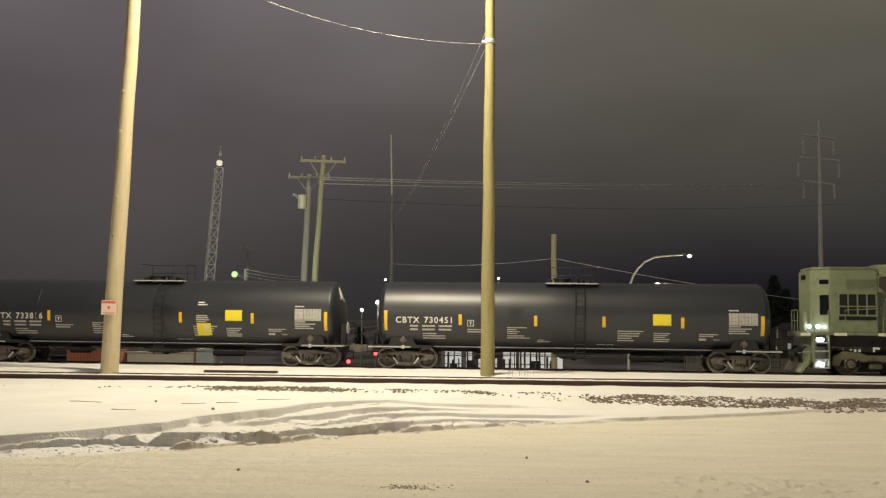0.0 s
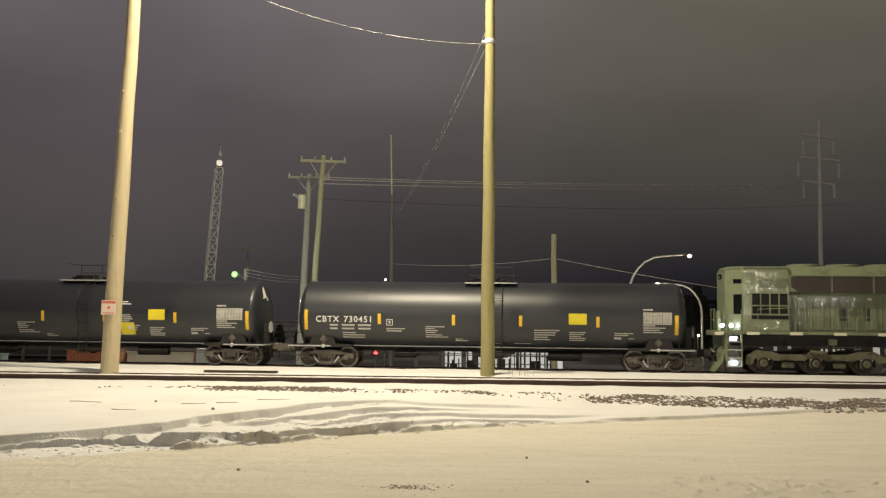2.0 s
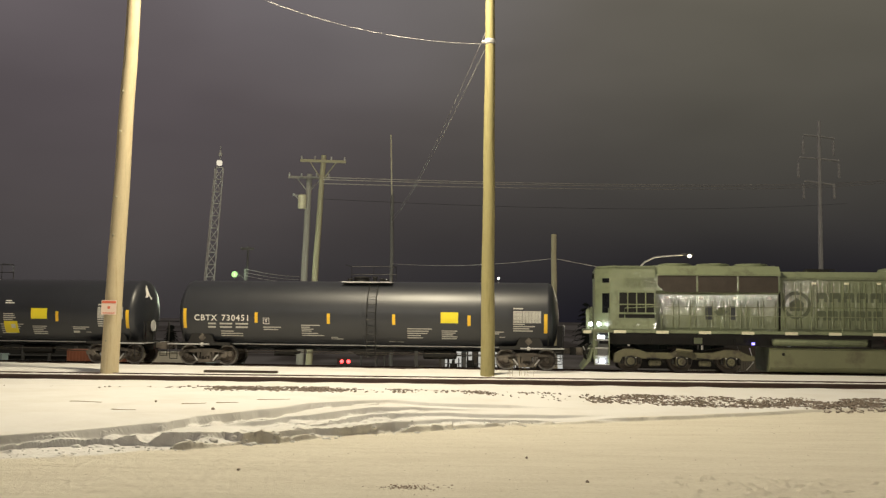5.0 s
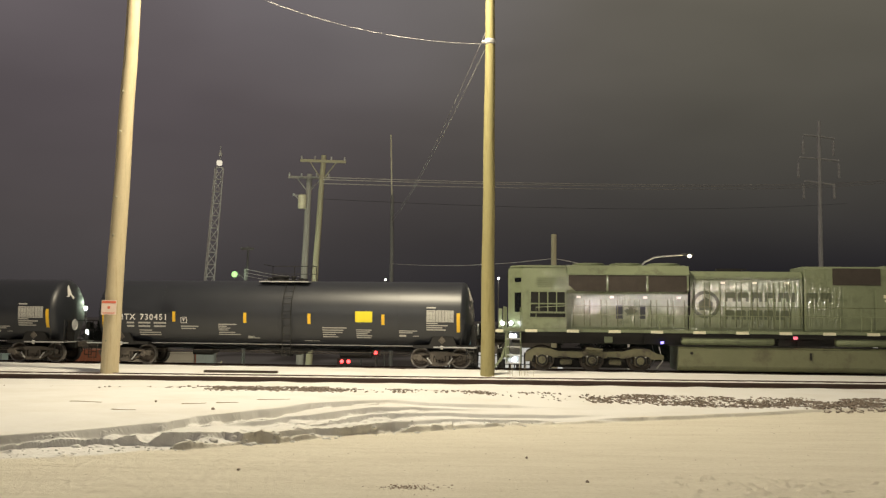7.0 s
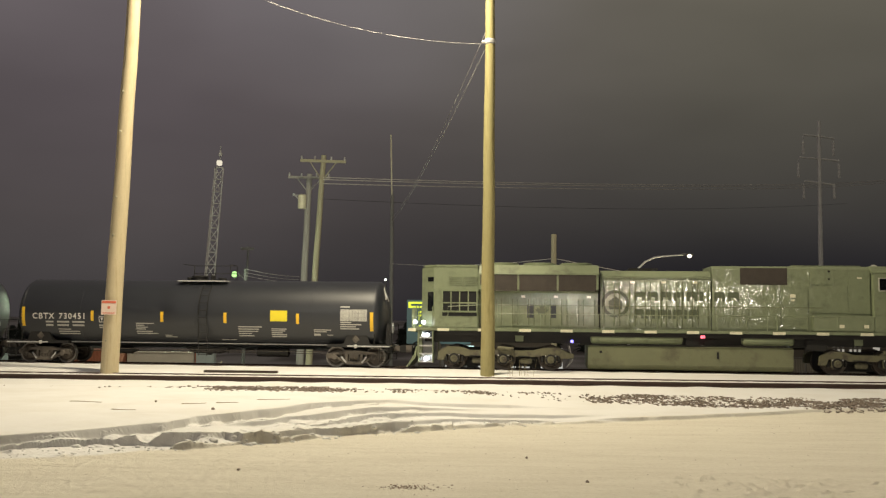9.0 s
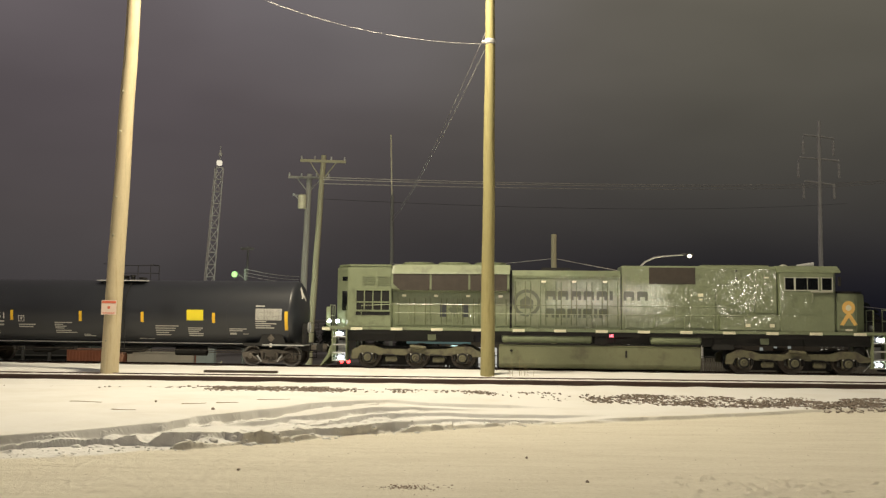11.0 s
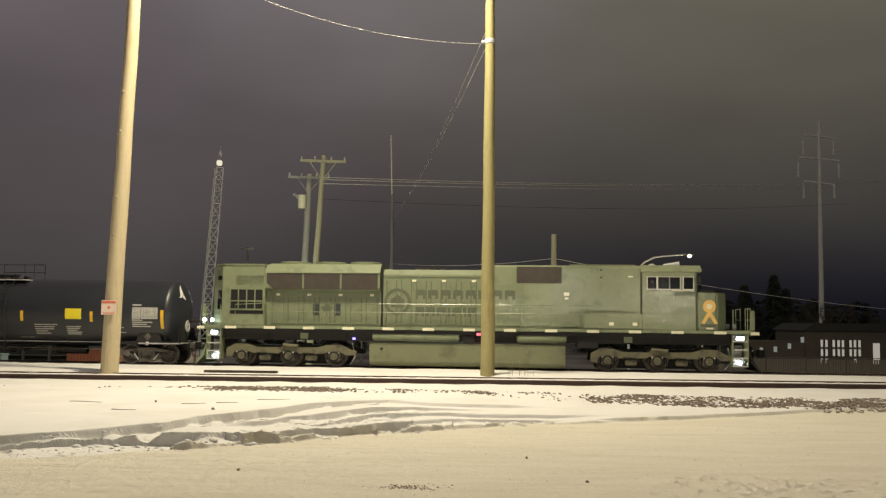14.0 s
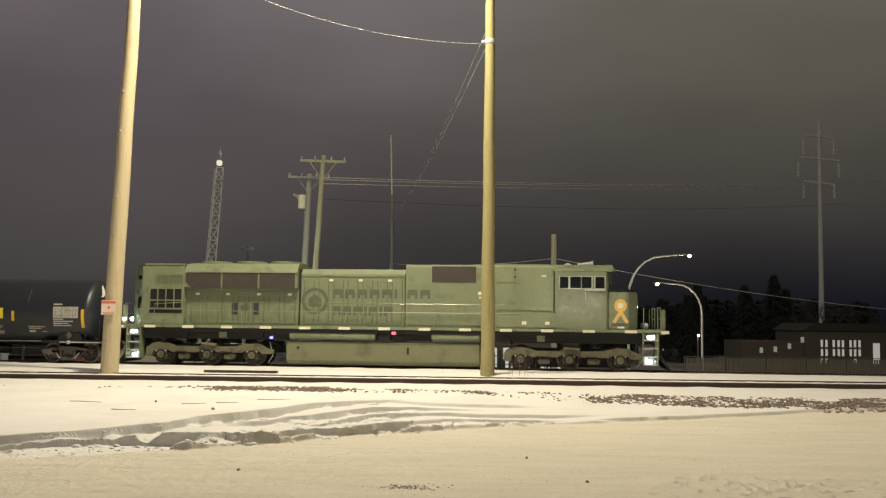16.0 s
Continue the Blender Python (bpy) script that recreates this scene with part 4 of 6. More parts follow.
    part("head_mark", mark, M_WHITE, car, "white painted mark on the tank's head")
    return car


# ---- locomotive -------------------------------------------------------
LOCO_MID = 23.79
LOCO_WHEEL = 0.53


def loco_truck(loco, axles):
    a, b, c = axles
    # truck body; its dark box reaches low to fill the shade between wheels
    truck = part("truck", boxed(a - 0.5, c + 0.5, -0.62, 0.62, 0.14, 0.95), M_UNDER, loco, "dusty olive three-axle truck", bevel=0.03)
    for side in (-1, 1):
        y0, y1 = sorted((side * 1.05, side * 1.25))
        bm = bmesh.new()
        line = [(a - 0.75, 0.40), (a - 0.72, 0.80), (a - 0.30, 1.02), (a + 0.35, 0.98), (a + 0.7, 0.86), (b - 0.35, 0.86), (b - 0.2, 1.0), (b + 0.25, 1.0), (b + 0.45, 0.86),
                (c - 0.75, 0.88), (c - 0.3, 1.0), (c + 0.35, 1.0), (c + 0.72, 0.80), (c + 1.0, 0.74), (c + 1.0, 0.55), (c + 0.45, 0.52), (c + 0.35, 0.66), (c - 0.35, 0.66), (c - 0.45, 0.58),
                (b + 0.45, 0.58), (b + 0.35, 0.66), (b - 0.35, 0.66), (b - 0.45, 0.58), (a + 0.45, 0.58), (a + 0.35, 0.66), (a - 0.35, 0.66), (a - 0.45, 0.40)]
        prism(bm, line, "y", y0, y1)
        part("side_frame", bm, M_TRUCK, truck, "cast side frame with dust", bevel=0.02)
        for x in axles:
            bm = boxed(x - 0.24, x + 0.24, *sorted((side * 1.08, side * 1.30)), 0.30, 0.70)
            part("axle_box", bm, M_TRUCK, truck, bevel=0.04)
            part("cap_ring", lathe(bmesh.new(), [(side * 1.27, 0.05), (side * 1.27, 0.235), (side * 1.315, 0.235), (side * 1.32, 0.20), (side * 1.32, 0.05)], "y", (x, 0, 0.48), 20), M_UNDER, truck, "dark ring round the axle cap")
            part("axle_cap", lathe(bmesh.new(), [(side * 1.31, 0.165), (side * 1.36, 0.155), (side * 1.37, 0.10), (side * 1.35, 0.085), (side * 1.35, 0.05), (side * 1.38, 0.045), (side * 1.385, 0.01)], "y", (x, 0, 0.48), 18), M_TRUCK, truck)
            for dx in (-0.22, 0.22):
                part("cap_bolt", ball(bmesh.new(), (x + dx, side * 1.31, 0.64), 0.03), M_STEEL, truck)
            for dx in (-0.36, 0.36):
                coil = [(0.36 + k * 0.04, 0.075 if k % 2 else 0.06) for k in range(8)]
                part("coil_spring", lathe(bmesh.new(), coil, "z", (x + dx, side * 1.15, 0), 10), M_UNDER, truck)
        for x in ((a + b) / 2, (b + c) / 2):
            part("brake_unit", boxed(x - 0.30, x + 0.22, *sorted((side * 1.0, side * 1.22)), 0.28, 0.52), M_TRUCK, truck, bevel=0.04)
            bm = tube(bmesh.new(), [(x - 0.4, side * 1.28, 0.62), (x + 0.1, side * 1.3, 0.60), (x + 0.35, side * 1.28, 0.45)], 0.025, 6)
            part("air_hose", bm, M_UNDER, truck)
        part("damper", tube(bmesh.new(), [(b - 0.25, side * 1.33, 0.98), (b + 0.45, side * 1.33, 0.92)], 0.075, 12), M_TRUCK, truck, "slanted damper")
        part("sand_pipe", tube(bmesh.new(), [(c + 0.8, side * 1.2, 1.1), (c + 0.95, side * 1.2, 0.5), (c + 0.7, side * 1.0, 0.15)], 0.025, 6), M_STEEL, truck)
    for x in axles:
        for side in (-0.72, 0.72):
            w = part("wheel", wheel_mesh(LOCO_WHEEL), M_WHEEL, truck, at=pose(x, side, LOCO_WHEEL))
            moving_wheels.append((w, (x, side, LOCO_WHEEL), LOCO_WHEEL))
        part("axle", tube(bmesh.new(), [(x, -0.66, LOCO_WHEEL), (x, 0.66, LOCO_WHEEL)], 0.1, 12), M_WHEEL, truck)
    return truck


def door_bar(door, x, y, z0, z1, seed):
    """A slightly crooked half-round glossy bar on a hood door, added to catch streaks of light."""
    rng = random.Random(seed)
    pts = []
    n = 14
    for i in range(n + 1):
        pts.append((x + rng.uniform(-0.006, 0.006), y + rng.uniform(-0.004, 0.004), z0 + (z1 - z0) * i / n))
    return part("door_bar", tube(bmesh.new(), pts, 0.022, 8), M_GLOSS, door, "glossy bar added to catch glints", smooth=True)


def locomotive():
    loco = thing("locomotive", TRAIN_BASE @ pose(LOCO_MID, 0, 0), "olive green diesel locomotive with dull glossy dented panels", "locomotive")
    L = lambda s: s - 24.7
    G, F = M_GREEN, M_GREENFLAT
    # frame and deck
    part("underframe", boxed(L(12.9), L(36.2), -1.2, 1.2, 1.20, 1.66), M_UNDER, loco, "grimy underframe", bevel=0.02)
    part("deck", boxed(L(12.55), L(36.5), -1.52, 1.52, 1.70, 1.83), F, loco, "walkway deck with dark edge", bevel=0.012)
    part("side_sill", boxed(L(13.6), L(35.6), -1.44, -1.40, 1.52, 1.70), M_UNDER, loco)
    part("side_sill", boxed(L(13.6), L(35.6), 1.40, 1.44, 1.52, 1.70), M_UNDER, loco)
    for i in range(13):
        s = 13.75 + i * 1.79
        for y in (-1.526, 1.521):
            part("reflector", boxed(L(s) - 0.26, L(s) + 0.26, y, y + 0.005, 1.68, 1.80), M_REFLECT, loco, "pale reflective strip")
    # rear hood end with cut corners
    ch = 0.62
    plan = [(L(12.72), -1.5 + ch), (L(12.72) + ch, -1.5), (L(15.28), -1.5), (L(15.28), 1.5), (L(12.72) + ch, 1.5), (L(12.72), 1.5 - ch)]
    rear = part("rear_hood", prism(bmesh.new(), plan, "z", 1.83, 4.48), G, loco, "rear hood end with screened openings", bevel=0.03)
    roof = [(x * 1.0 + (0.06 if x < L(13.6) else 0), y * 0.95) for x, y in plan]
    part("roof_cap", prism(bmesh.new(), roof, "z", 4.48, 4.60), F, rear, bevel=0.04)
    for side in (-1, 1):
        y0 = side * 1.502
        yy = sorted((y0, y0 + side * 0.012))
        part("screen", boxed(L(13.70), L(15.22), *yy, 2.95, 3.44), M_DARKSCREEN, rear, "dark intake screen")
        part("screen", boxed(L(13.70), L(15.22), *yy, 2.58, 2.90), M_DARKSCREEN, rear)
        part("screen", boxed(L(13.70), L(15.22), *yy, 2.34, 2.52), M_DARKSCREEN, rear)
        bm = bmesh.new()
        for s in (13.70, 14.08, 14.46, 14.84, 15.22):
            box(bm, L(s) - 0.025, L(s) + 0.025, *sorted((y0, y0 + side * 0.04)), 2.55, 3.46)
        for z in (2.53, 2.92, 3.46):
            box(bm, L(13.66), L(15.26), *sorted((y0, y0 + side * 0.045)), z - 0.03, z + 0.03)
        part("screen_frame", bm, F, rear)
        bm = bmesh.new()
        for s in (13.98, 14.66):
            for k in range(5):
                box(bm, L(s), L(s) + 0.58, *sorted((y0, y0 + side * 0.025)), 3.70 + k * 0.085, 3.74 + k * 0.085)
        part("louvre", bm, F, rear, "pressed louvres")
        p = [(L(12.72) + 0.30, side * (1.5 - ch + 0.30)), (L(12.72) + ch - 0.03, side * 1.47)]
        d = Vector((-0.7071, side * 0.7071, 0)) * 0.01
        for a, b in ((2.55, 3.40), (3.86, 4.05)):
            bm = bmesh.new()
            q = [bm.verts.new(Vector((*p[i], z)) + d) for i, z in ((0, a), (1, a), (1, b), (0, b))]
            bm.faces.new(q)
            part("corner_window", bm, M_GLASS_DARK, rear, "dark corner window")
    bm = bmesh.new()
    for y in (-0.45, 0.45):
        lathe(bm, [(L(12.73), 0.11), (L(12.65), 0.12), (L(12.64), 0.02)], "x", (0, y * 0.3, 4.2), 14)
    part("rear_headlight", bm, M_GLASS_DARK, rear)
    # radiator section, flared at the top
    low, up = 1.12, 1.47
    section = [(-low, 1.83), (-low, 3.40), (-up, 3.52), (-up, 4.20), (-1.22, 4.56), (-0.5, 4.67), (0.5, 4.67), (1.22, 4.56), (up, 4.20), (up, 3.52), (low, 3.40), (low, 1.83)]
    rad = part("radiator_hood", prism(bmesh.new(), section, "x", L(15.28), L(20.50)), G, loco, "flared radiator section", bevel=0.015)
    for side in (-1, 1):
        yy = sorted((side * (up + 0.002), side * (up + 0.022)))
        for k in range(3):
            a = 15.36 + k * 1.71
            part("radiator_screen", prism(bmesh.new(), [(L(a), 3.46 + (0.28 if k == 0 else 0)), (L(a + (0.32 if k == 0 else 0)), 3.46), (L(a + 1.62), 3.46), (L(a + 1.62), 4.17), (L(a), 4.17)], "y", *yy), M_GRILLE, rad, "brown radiator screen")
        part("eave", prism(bmesh.new(), [(side * up, 4.19), (side * (up + 0.05), 4.19), (side * (up + 0.02), 4.27), (side * 1.2, 4.60)], "x", L(15.42), L(20.52)), F, rad)
        # doors below
        yy = sorted((side * (low + 0.002), side * (low + 0.028)))
        for k in range(7):
            a = 15.48 + k * 0.715
            door = part("hood_door", boxed(L(a), L(a + 0.68), *yy, 1.92, 3.34), M_DOOR, rad, "dented hood door", bevel=0.008)
            for dx in (0.10, 0.58):
                door_bar(door, L(a + dx), side * (low + 0.028), 1.98, 3.12, k * 2 + dx)
            if k % 2 == 0:
                part("door_decal", boxed(L(a + 0.24), L(a + 0.42), *sorted((side * (low + 0.030), side * (low + 0.033))), 3.18, 3.28), M_REFLECT, door, "small pale decal")
        if side < 0:
            for s in (17.42, 18.40):
                part("flag_decal", boxed(L(s), L(s + 0.28), -low - 0.038, -low - 0.030, 2.30, 2.88), M_FLAG, rad, "dark flag decal")
            leaf = [(0, 2.25), (0.03, 2.45), (0.2, 2.42), (0.16, 2.52), (0.3, 2.66), (0.2, 2.68), (0.2, 2.76), (0.09, 2.70), (0.11, 2.84), (0.05, 2.80), (0, 2.92)]
            leaf = leaf + [(-x, z) for x, z in reversed(leaf[1:-1])]
            part("leaf_decal", prism(bmesh.new(), [(L(18.06) + x, z) for x, z in leaf], "y", -low - 0.036, -low - 0.031), M_LETTER, rad, "dark leaf decal")
    for k in range(3):
        fan = lathe(bmesh.new(), [(4.64, 0.72), (4.74, 0.72), (4.76, 0.66), (4.70, 0.62), (4.70, 0.12), (4.75, 0.1), (4.75, 0.02)], "z", (L(16.3 + k * 1.65), 0, 0), 28)
        part("roof_fan", fan, M_GREENFLAT, rad, "round roof fan housing")
    # dark filler between the hoods, the gap's shade put in as colour
    part("gap_shade", boxed(L(20.46), L(20.60), -1.05, 1.05, 1.9, 4.38), M_UNDER, loco)
    # engine hood
    hw = 1.08
    section = [(-hw, 1.83), (-hw, 4.16), (-0.86, 4.40), (0.86, 4.40), (hw, 4.16), (hw, 1.83)]
    eng = part("engine_hood", prism(bmesh.new(), section, "x", L(20.60), L(25.34)), G, loco, "engine hood with tall doors", bevel=0.012)
    for side in (-1, 1):
        yy = sorted((side * (hw + 0.002), side * (hw + 0.026)))
        for k in range(7):
            a = 20.66 + k * 0.668
            door = part("hood_door", boxed(L(a), L(a + 0.64), *yy, 1.92, 4.02), M_DOOR, eng, "dented hood door", bevel=0.008)
            for dx in (0.10, 0.54):
                door_bar(door, L(a + dx), side * (hw + 0.026), 1.98, 3.90, k * 2 + dx)
            part("hinge", boxed(L(a + 0.02), L(a + 0.06), *sorted((side * (hw + 0.026), side * (hw + 0.05))), 2.3, 2.42), F, door)
            part("hinge", boxed(L(a + 0.02), L(a + 0.06), *sorted((side * (hw + 0.026), side * (hw + 0.05))), 3.5, 3.62), F, door)
            if k in (2, 4, 6):
                part("door_decal", boxed(L(a - 0.1), L(a + 0.09), *sorted((side * (hw + 0.028), side * (hw + 0.032))), 3.85, 3.94), M_REFLECT, door)
        part("drip_rail", boxed(L(20.62), L(25.32), *sorted((side * hw, side * (hw + 0.05))), 4.06, 4.11), F, eng)
    part("exhaust_stack", boxed(L(21.9), L(22.9), -0.25, 0.25, 4.40, 4.56), M_UNDER, eng, "dark exhaust stack", bevel=0.03)
    part("roof_antenna", boxed(L(22.6), L(23.2), -0.06, 0.06, 4.50, 4.56), M_UNDER, eng)
    # company lettering stands as plain blocks of dark green, with a ring for the shield
    d0, d1 = -hw - 0.034, -hw - 0.029
    ring = bmesh.new()
    prev = None
    for k in range(37):
        a = k * math.pi / 18
        r0, r1 = 0.46, 0.60
        p = [ring.verts.new((L(21.25) + r * math.cos(a), d0, 2.95 + r * math.sin(a))) for r in (r0, r1)]
        if prev:
            ring.faces.new((prev[0], prev[1], p[1], p[0]))
        prev = p
    part("ring_mark", ring, M_LETTER, eng, "dark ring mark")
    part("mark_centre", prism(bmesh.new(), [(L(21.25) + x, z - 0.05) for x, z in ((-0.28, 2.75), (0.28, 2.75), (0.3, 3.1), (0.0, 3.32), (-0.3, 3.1))], "y", d0, d1), M_LETTER, eng)
    def letter_block(s, z, w, y, parent):
        h, leg = 0.40, min(0.12, w * 0.5)
        outline = [(0, 0), (leg, 0), (leg, 0.15), (w - leg, 0.15), (w - leg, 0), (w, 0), (w, h - 0.05), (w - 0.05, h), (0.05, h), (0, h - 0.05)] if w > 0.25 else [(0, 0), (w, 0), (w, h), (0, h)]
        part("letter_block", prism(bmesh.new(), [(L(s) + a, z + b) for a, b in outline], "y", y - 0.005, y), M_LETTER, parent, "faded dark green block of lettering")

    for k in range(6):
        letter_block(22.06 + k * 0.560, 3.09, 0.14 if k == 5 else 0.45, d1, eng)
    for s, w in ((22.06, 0.40), (22.54, 0.40), (23.02, 0.40), (23.50, 0.13), (23.71, 0.40), (24.19, 0.13), (24.40, 0.40)):
        letter_block(s, 2.32, w, d1, eng)
    # equipment box behind the cab
    bw = 1.16
    section = [(-bw, 1.83), (-bw, 4.50), (-1.0, 4.62), (1.0, 4.62), (bw, 4.50), (bw, 1.83)]
    eq = part("equipment_hood", prism(bmesh.new(), section, "x", L(25.38), L(31.95)), G, loco, "tall equipment hood behind the cab", bevel=0.012)
    for s in (25.46, 26.04):
        letter_block(s, 3.09, 0.45, -bw - 0.022, eq)
    for side in (-1, 1):
        def side_panel(name, s0, s1, z0, z1, mat, proud=0.02, parent=eq, label="", bev=0.006):
            return part(name, boxed(L(s0), L(s1), *sorted((side * (bw + 0.002), side * (bw + proud)))  , z0, z1), mat, parent, label, bevel=bev)
        side_panel("air_intake_screen", 26.55, 28.52, 3.82, 4.54, M_GRILLE, 0.02, label="brown air intake screen")
        side_panel("side_door", 28.30, 29.35, 1.92, 3.66, G, 0.03, label="side door")
        side_panel("side_door", 31.05, 31.92, 2.60, 4.45, G, 0.03)
        side_panel("hood_panel", 29.45, 30.45, 3.84, 4.50, G, 0.025)
        side_panel("hood_panel", 25.46, 26.9, 1.92, 3.72, M_DOOR, 0.018)
        side_panel("hood_panel", 26.94, 28.22, 1.92, 3.72, G, 0.018)
        side_panel("hood_panel", 29.40, 31.0, 2.62, 3.78, G, 0.02)
        side_panel("side_locker", 29.5, 31.98, 1.86, 2.52, G, 0.33, label="low side locker", bev=0.02)
        for s in (30.55, 31.55):
            side_panel("door_decal", s, s + 0.2, 2.0, 2.14, M_REFLECT, 0.336, bev=0)
        side_panel("door_decal", 31.4, 31.6, 4.10, 4.16, M_REFLECT, 0.036, bev=0)
        side_panel("notice", 28.62, 28.85, 3.28, 3.42, M_REFLECT, 0.036, bev=0)
        side_panel("notice", 28.66, 28.82, 3.12, 3.2, M_REFLECT, 0.036, bev=0)
        for z in (4.05, 4.38):
            side_panel("lifting_eye", 30.2, 30.28, z, z + 0.07, M_UNDER, 0.05)
    part("roof_rib", boxed(L(28.9), L(31.8), -0.5, 0.5, 4.62, 4.70), F, eq, bevel=0.03)
    # cab
    plan = [(L(31.98), -1.5), (L(34.22), -1.5), (L(34.32), -1.35), (L(34.32), 1.35), (L(34.22), 1.5), (L(31.98), 1.5)]
    cab = part("cab", prism(bmesh.new(), plan, "z", 1.83, 4.34), G, loco, "wide cab", bevel=0.025)
    section = [(-1.52, 4.32), (-1.46, 4.44), (-1.05, 4.64), (1.05, 4.64), (1.46, 4.44), (1.52, 4.32)]
    part("cab_roof", prism(bmesh.new(), section, "x", L(31.92), L(34.5)), F, cab, "sloping cab roof", bevel=0.02)
    for side in (-1, 1):
        y0 = side * 1.503
        panes = ((32.20, 32.56), (32.64, 33.10), (33.14, 33.56), (33.72, 34.12))
        for a, b in panes:
            w = part("side_window", boxed(L(a), L(b), *sorted((y0, y0 + side * 0.012)), 3.60, 4.10), M_GLASS_DARK, cab, "dark side window")
            bm = bmesh.new()
            for p in ((a - 0.04, a, 3.56, 4.14), (b, b + 0.04, 3.56, 4.14)):
                box(bm, L(p[0]), L(p[1]), *sorted((y0, y0 + side * 0.03)), p[2], p[3])
            box(bm, L(a), L(b), *sorted((y0, y0 + side * 0.03)), 3.56, 3.60)
            box(bm, L(a), L(b), *sorted((y0, y0 + side * 0.03)), 4.10, 4.13)
            part("window_frame", bm, M_WINFRAME, w, "bright metal window frame")
        part("arm_rest", boxed(L(33.25), L(34.15), *sorted((y0, y0 + side * 0.10)), 3.50, 3.55), M_WINFRAME, cab)
        part("seam", boxed(L(32.02), L(34.2), *sorted((y0, y0 + side * 0.014)), 3.36, 3.39), F, cab)
        part("seam", boxed(L(32.0), L(33.6), *sorted((y0, y0 + side * 0.014)), 2.56, 2.59), F, cab)
        part("cab_grab_iron", tube(bmesh.new(), [(L(33.3), y0, 3.42), (L(33.3), y0 + side * 0.06, 3.40), (L(33.3), y0 + side * 0.06, 3.1), (L(33.3), y0, 3.08)], 0.014, 6), M_WINFRAME, cab)
    bm = bmesh.new()
    for y in (-1.2, -0.4, 0.45):
        box(bm, L(34.32), L(34.34), y, y + 0.75, 3.60, 4.18)
    part("windscreen", bm, M_GLASS_DARK, cab, "dark windscreen panes")
    part("headlight_box", boxed(L(34.35), L(34.62), -0.3, 0.3, 4.38, 4.58), M_UNDER, cab, bevel=0.03)
    part("headlight", lathe(bmesh.new(), [(L(34.62), 0.10), (L(34.66), 0.09), (L(34.665), 0.01)], "x", (0, -0.13, 4.48), 16), M_WINFRAME, cab, "headlight lens")
    part("horn", tube(bmesh.new(), [(L(33.0), -0.4, 4.68), (L(33.7), -0.4, 4.74)], 0.05, 10, 0.12), M_STEEL, cab, "air horn")
    part("roof_dome", lathe(bmesh.new(), [(4.62, 0.2), (4.72, 0.18), (4.78, 0.08), (4.79, 0.01)], "z", (L(32.6), 0.3, 0), 14), M_WINFRAME, cab)
    part("mirror", boxed(L(34.3), L(34.42), -1.78, -1.70, 3.75, 4.15), M_UNDER, cab, bevel=0.02)
    # nose
    plan = [(L(34.3), -1.46), (L(35.10), -1.46), (L(35.55), -1.1), (L(35.62), -0.6), (L(35.62), 0.6), (L(35.55), 1.1), (L(35.10), 1.46), (L(34.3), 1.46)]
    nose = part("nose", prism(bmesh.new(), plan, "z", 1.83, 3.46), G, loco, "short nose with rounded corner", bevel=0.05)
    part("nose_top", prism(bmesh.new(), [(x * 1.0 - (0.06 if x > L(35) else 0), y * 0.93) for x, y in plan], "z", 3.46, 3.56), M_UNDER, nose, "dark anti-glare top", bevel=0.03)
    part("nose_door", boxed(L(35.62), L(35.65), -0.35, 0.35, 1.9, 3.35), F, nose, bevel=0.008)
    for y in (-0.7, 0.7):
        part("ditch_light", lathe(bmesh.new(), [(L(35.9), 0.12), (L(36.05), 0.12), (L(36.06), 0.02)], "x", (0, y, 2.0), 14), M_STEEL, nose)
    legs = [(-0.07, 2.62), (-0.36, 2.14), (-0.22, 2.10), (0.0, 2.44), (0.22, 2.10), (0.36, 2.14), (0.07, 2.62)]
    dec = part("ribbon_decal", prism(bmesh.new(), [(L(34.80) + x, z) for x, z in legs], "y", -1.470, -1.463), M_RIBBON, nose, "looped yellow ribbon decal")
    loop = bmesh.new()
    rim = [[loop.verts.new((L(34.80) + r * math.cos(k * math.pi / 10), -1.4695, 2.86 + r * 1.05 * math.sin(k * math.pi / 10))) for r in (0.12, 0.27)] for k in range(20)]
    for k in range(20):
        loop.faces.new((rim[k][0], rim[k][1], rim[(k + 1) % 20][1], rim[(k + 1) % 20][0]))
    part("ribbon_loop", loop, M_RIBBON, dec)
    part("loop_fill", lathe(bmesh.new(), [(-1.464, 0.125), (-1.467, 0.12)], "y", (L(34.80), 0, 2.86), 16), M_REFLECT, dec, "pale disc inside the loop")
    part("ribbon_base", boxed(L(34.42), L(35.06), -1.472, -1.463, 1.98, 2.10), M_LETTER, dec)
    part("nose_decal", boxed(L(34.66), L(34.95), -1.468, -1.462, 1.88, 1.96), M_REFLECT, nose)
    # front and rear steps, pilots, plough
    for s, way in ((36.5, 1), (12.55, -1)):
        pil = part("pilot", boxed(*sorted((L(s) - way * 0.25, L(s) - way * 0.05)), -1.4, 1.4, 0.55, 1.70), F, loco, "end pilot plate", bevel=0.02)
        coupler(pil, L(s) - way * 0.1, way, M_UNDER)
        plow = [(L(s), 1.0), (L(s) + way * 0.12, 0.6), (L(s) + way * 0.45, 0.10), (L(s) + way * 0.40, 0.08), (L(s) + way * 0.02, 0.5), (L(s) - way * 0.05, 1.0)]
        part("snowplough", prism(bmesh.new(), plow, "y", -1.35, 1.35), M_UNDER if way > 0 else F, pil, "steel plough blade")
        part("uncoupling_rod", tube(bmesh.new(), [(L(s) + way * 0.1, -1.4, 1.0), (L(s) + way * 0.25, -0.4, 0.9), (L(s) + way * 0.3, 0, 1.05)], 0.02, 6), M_STEEL, pil)
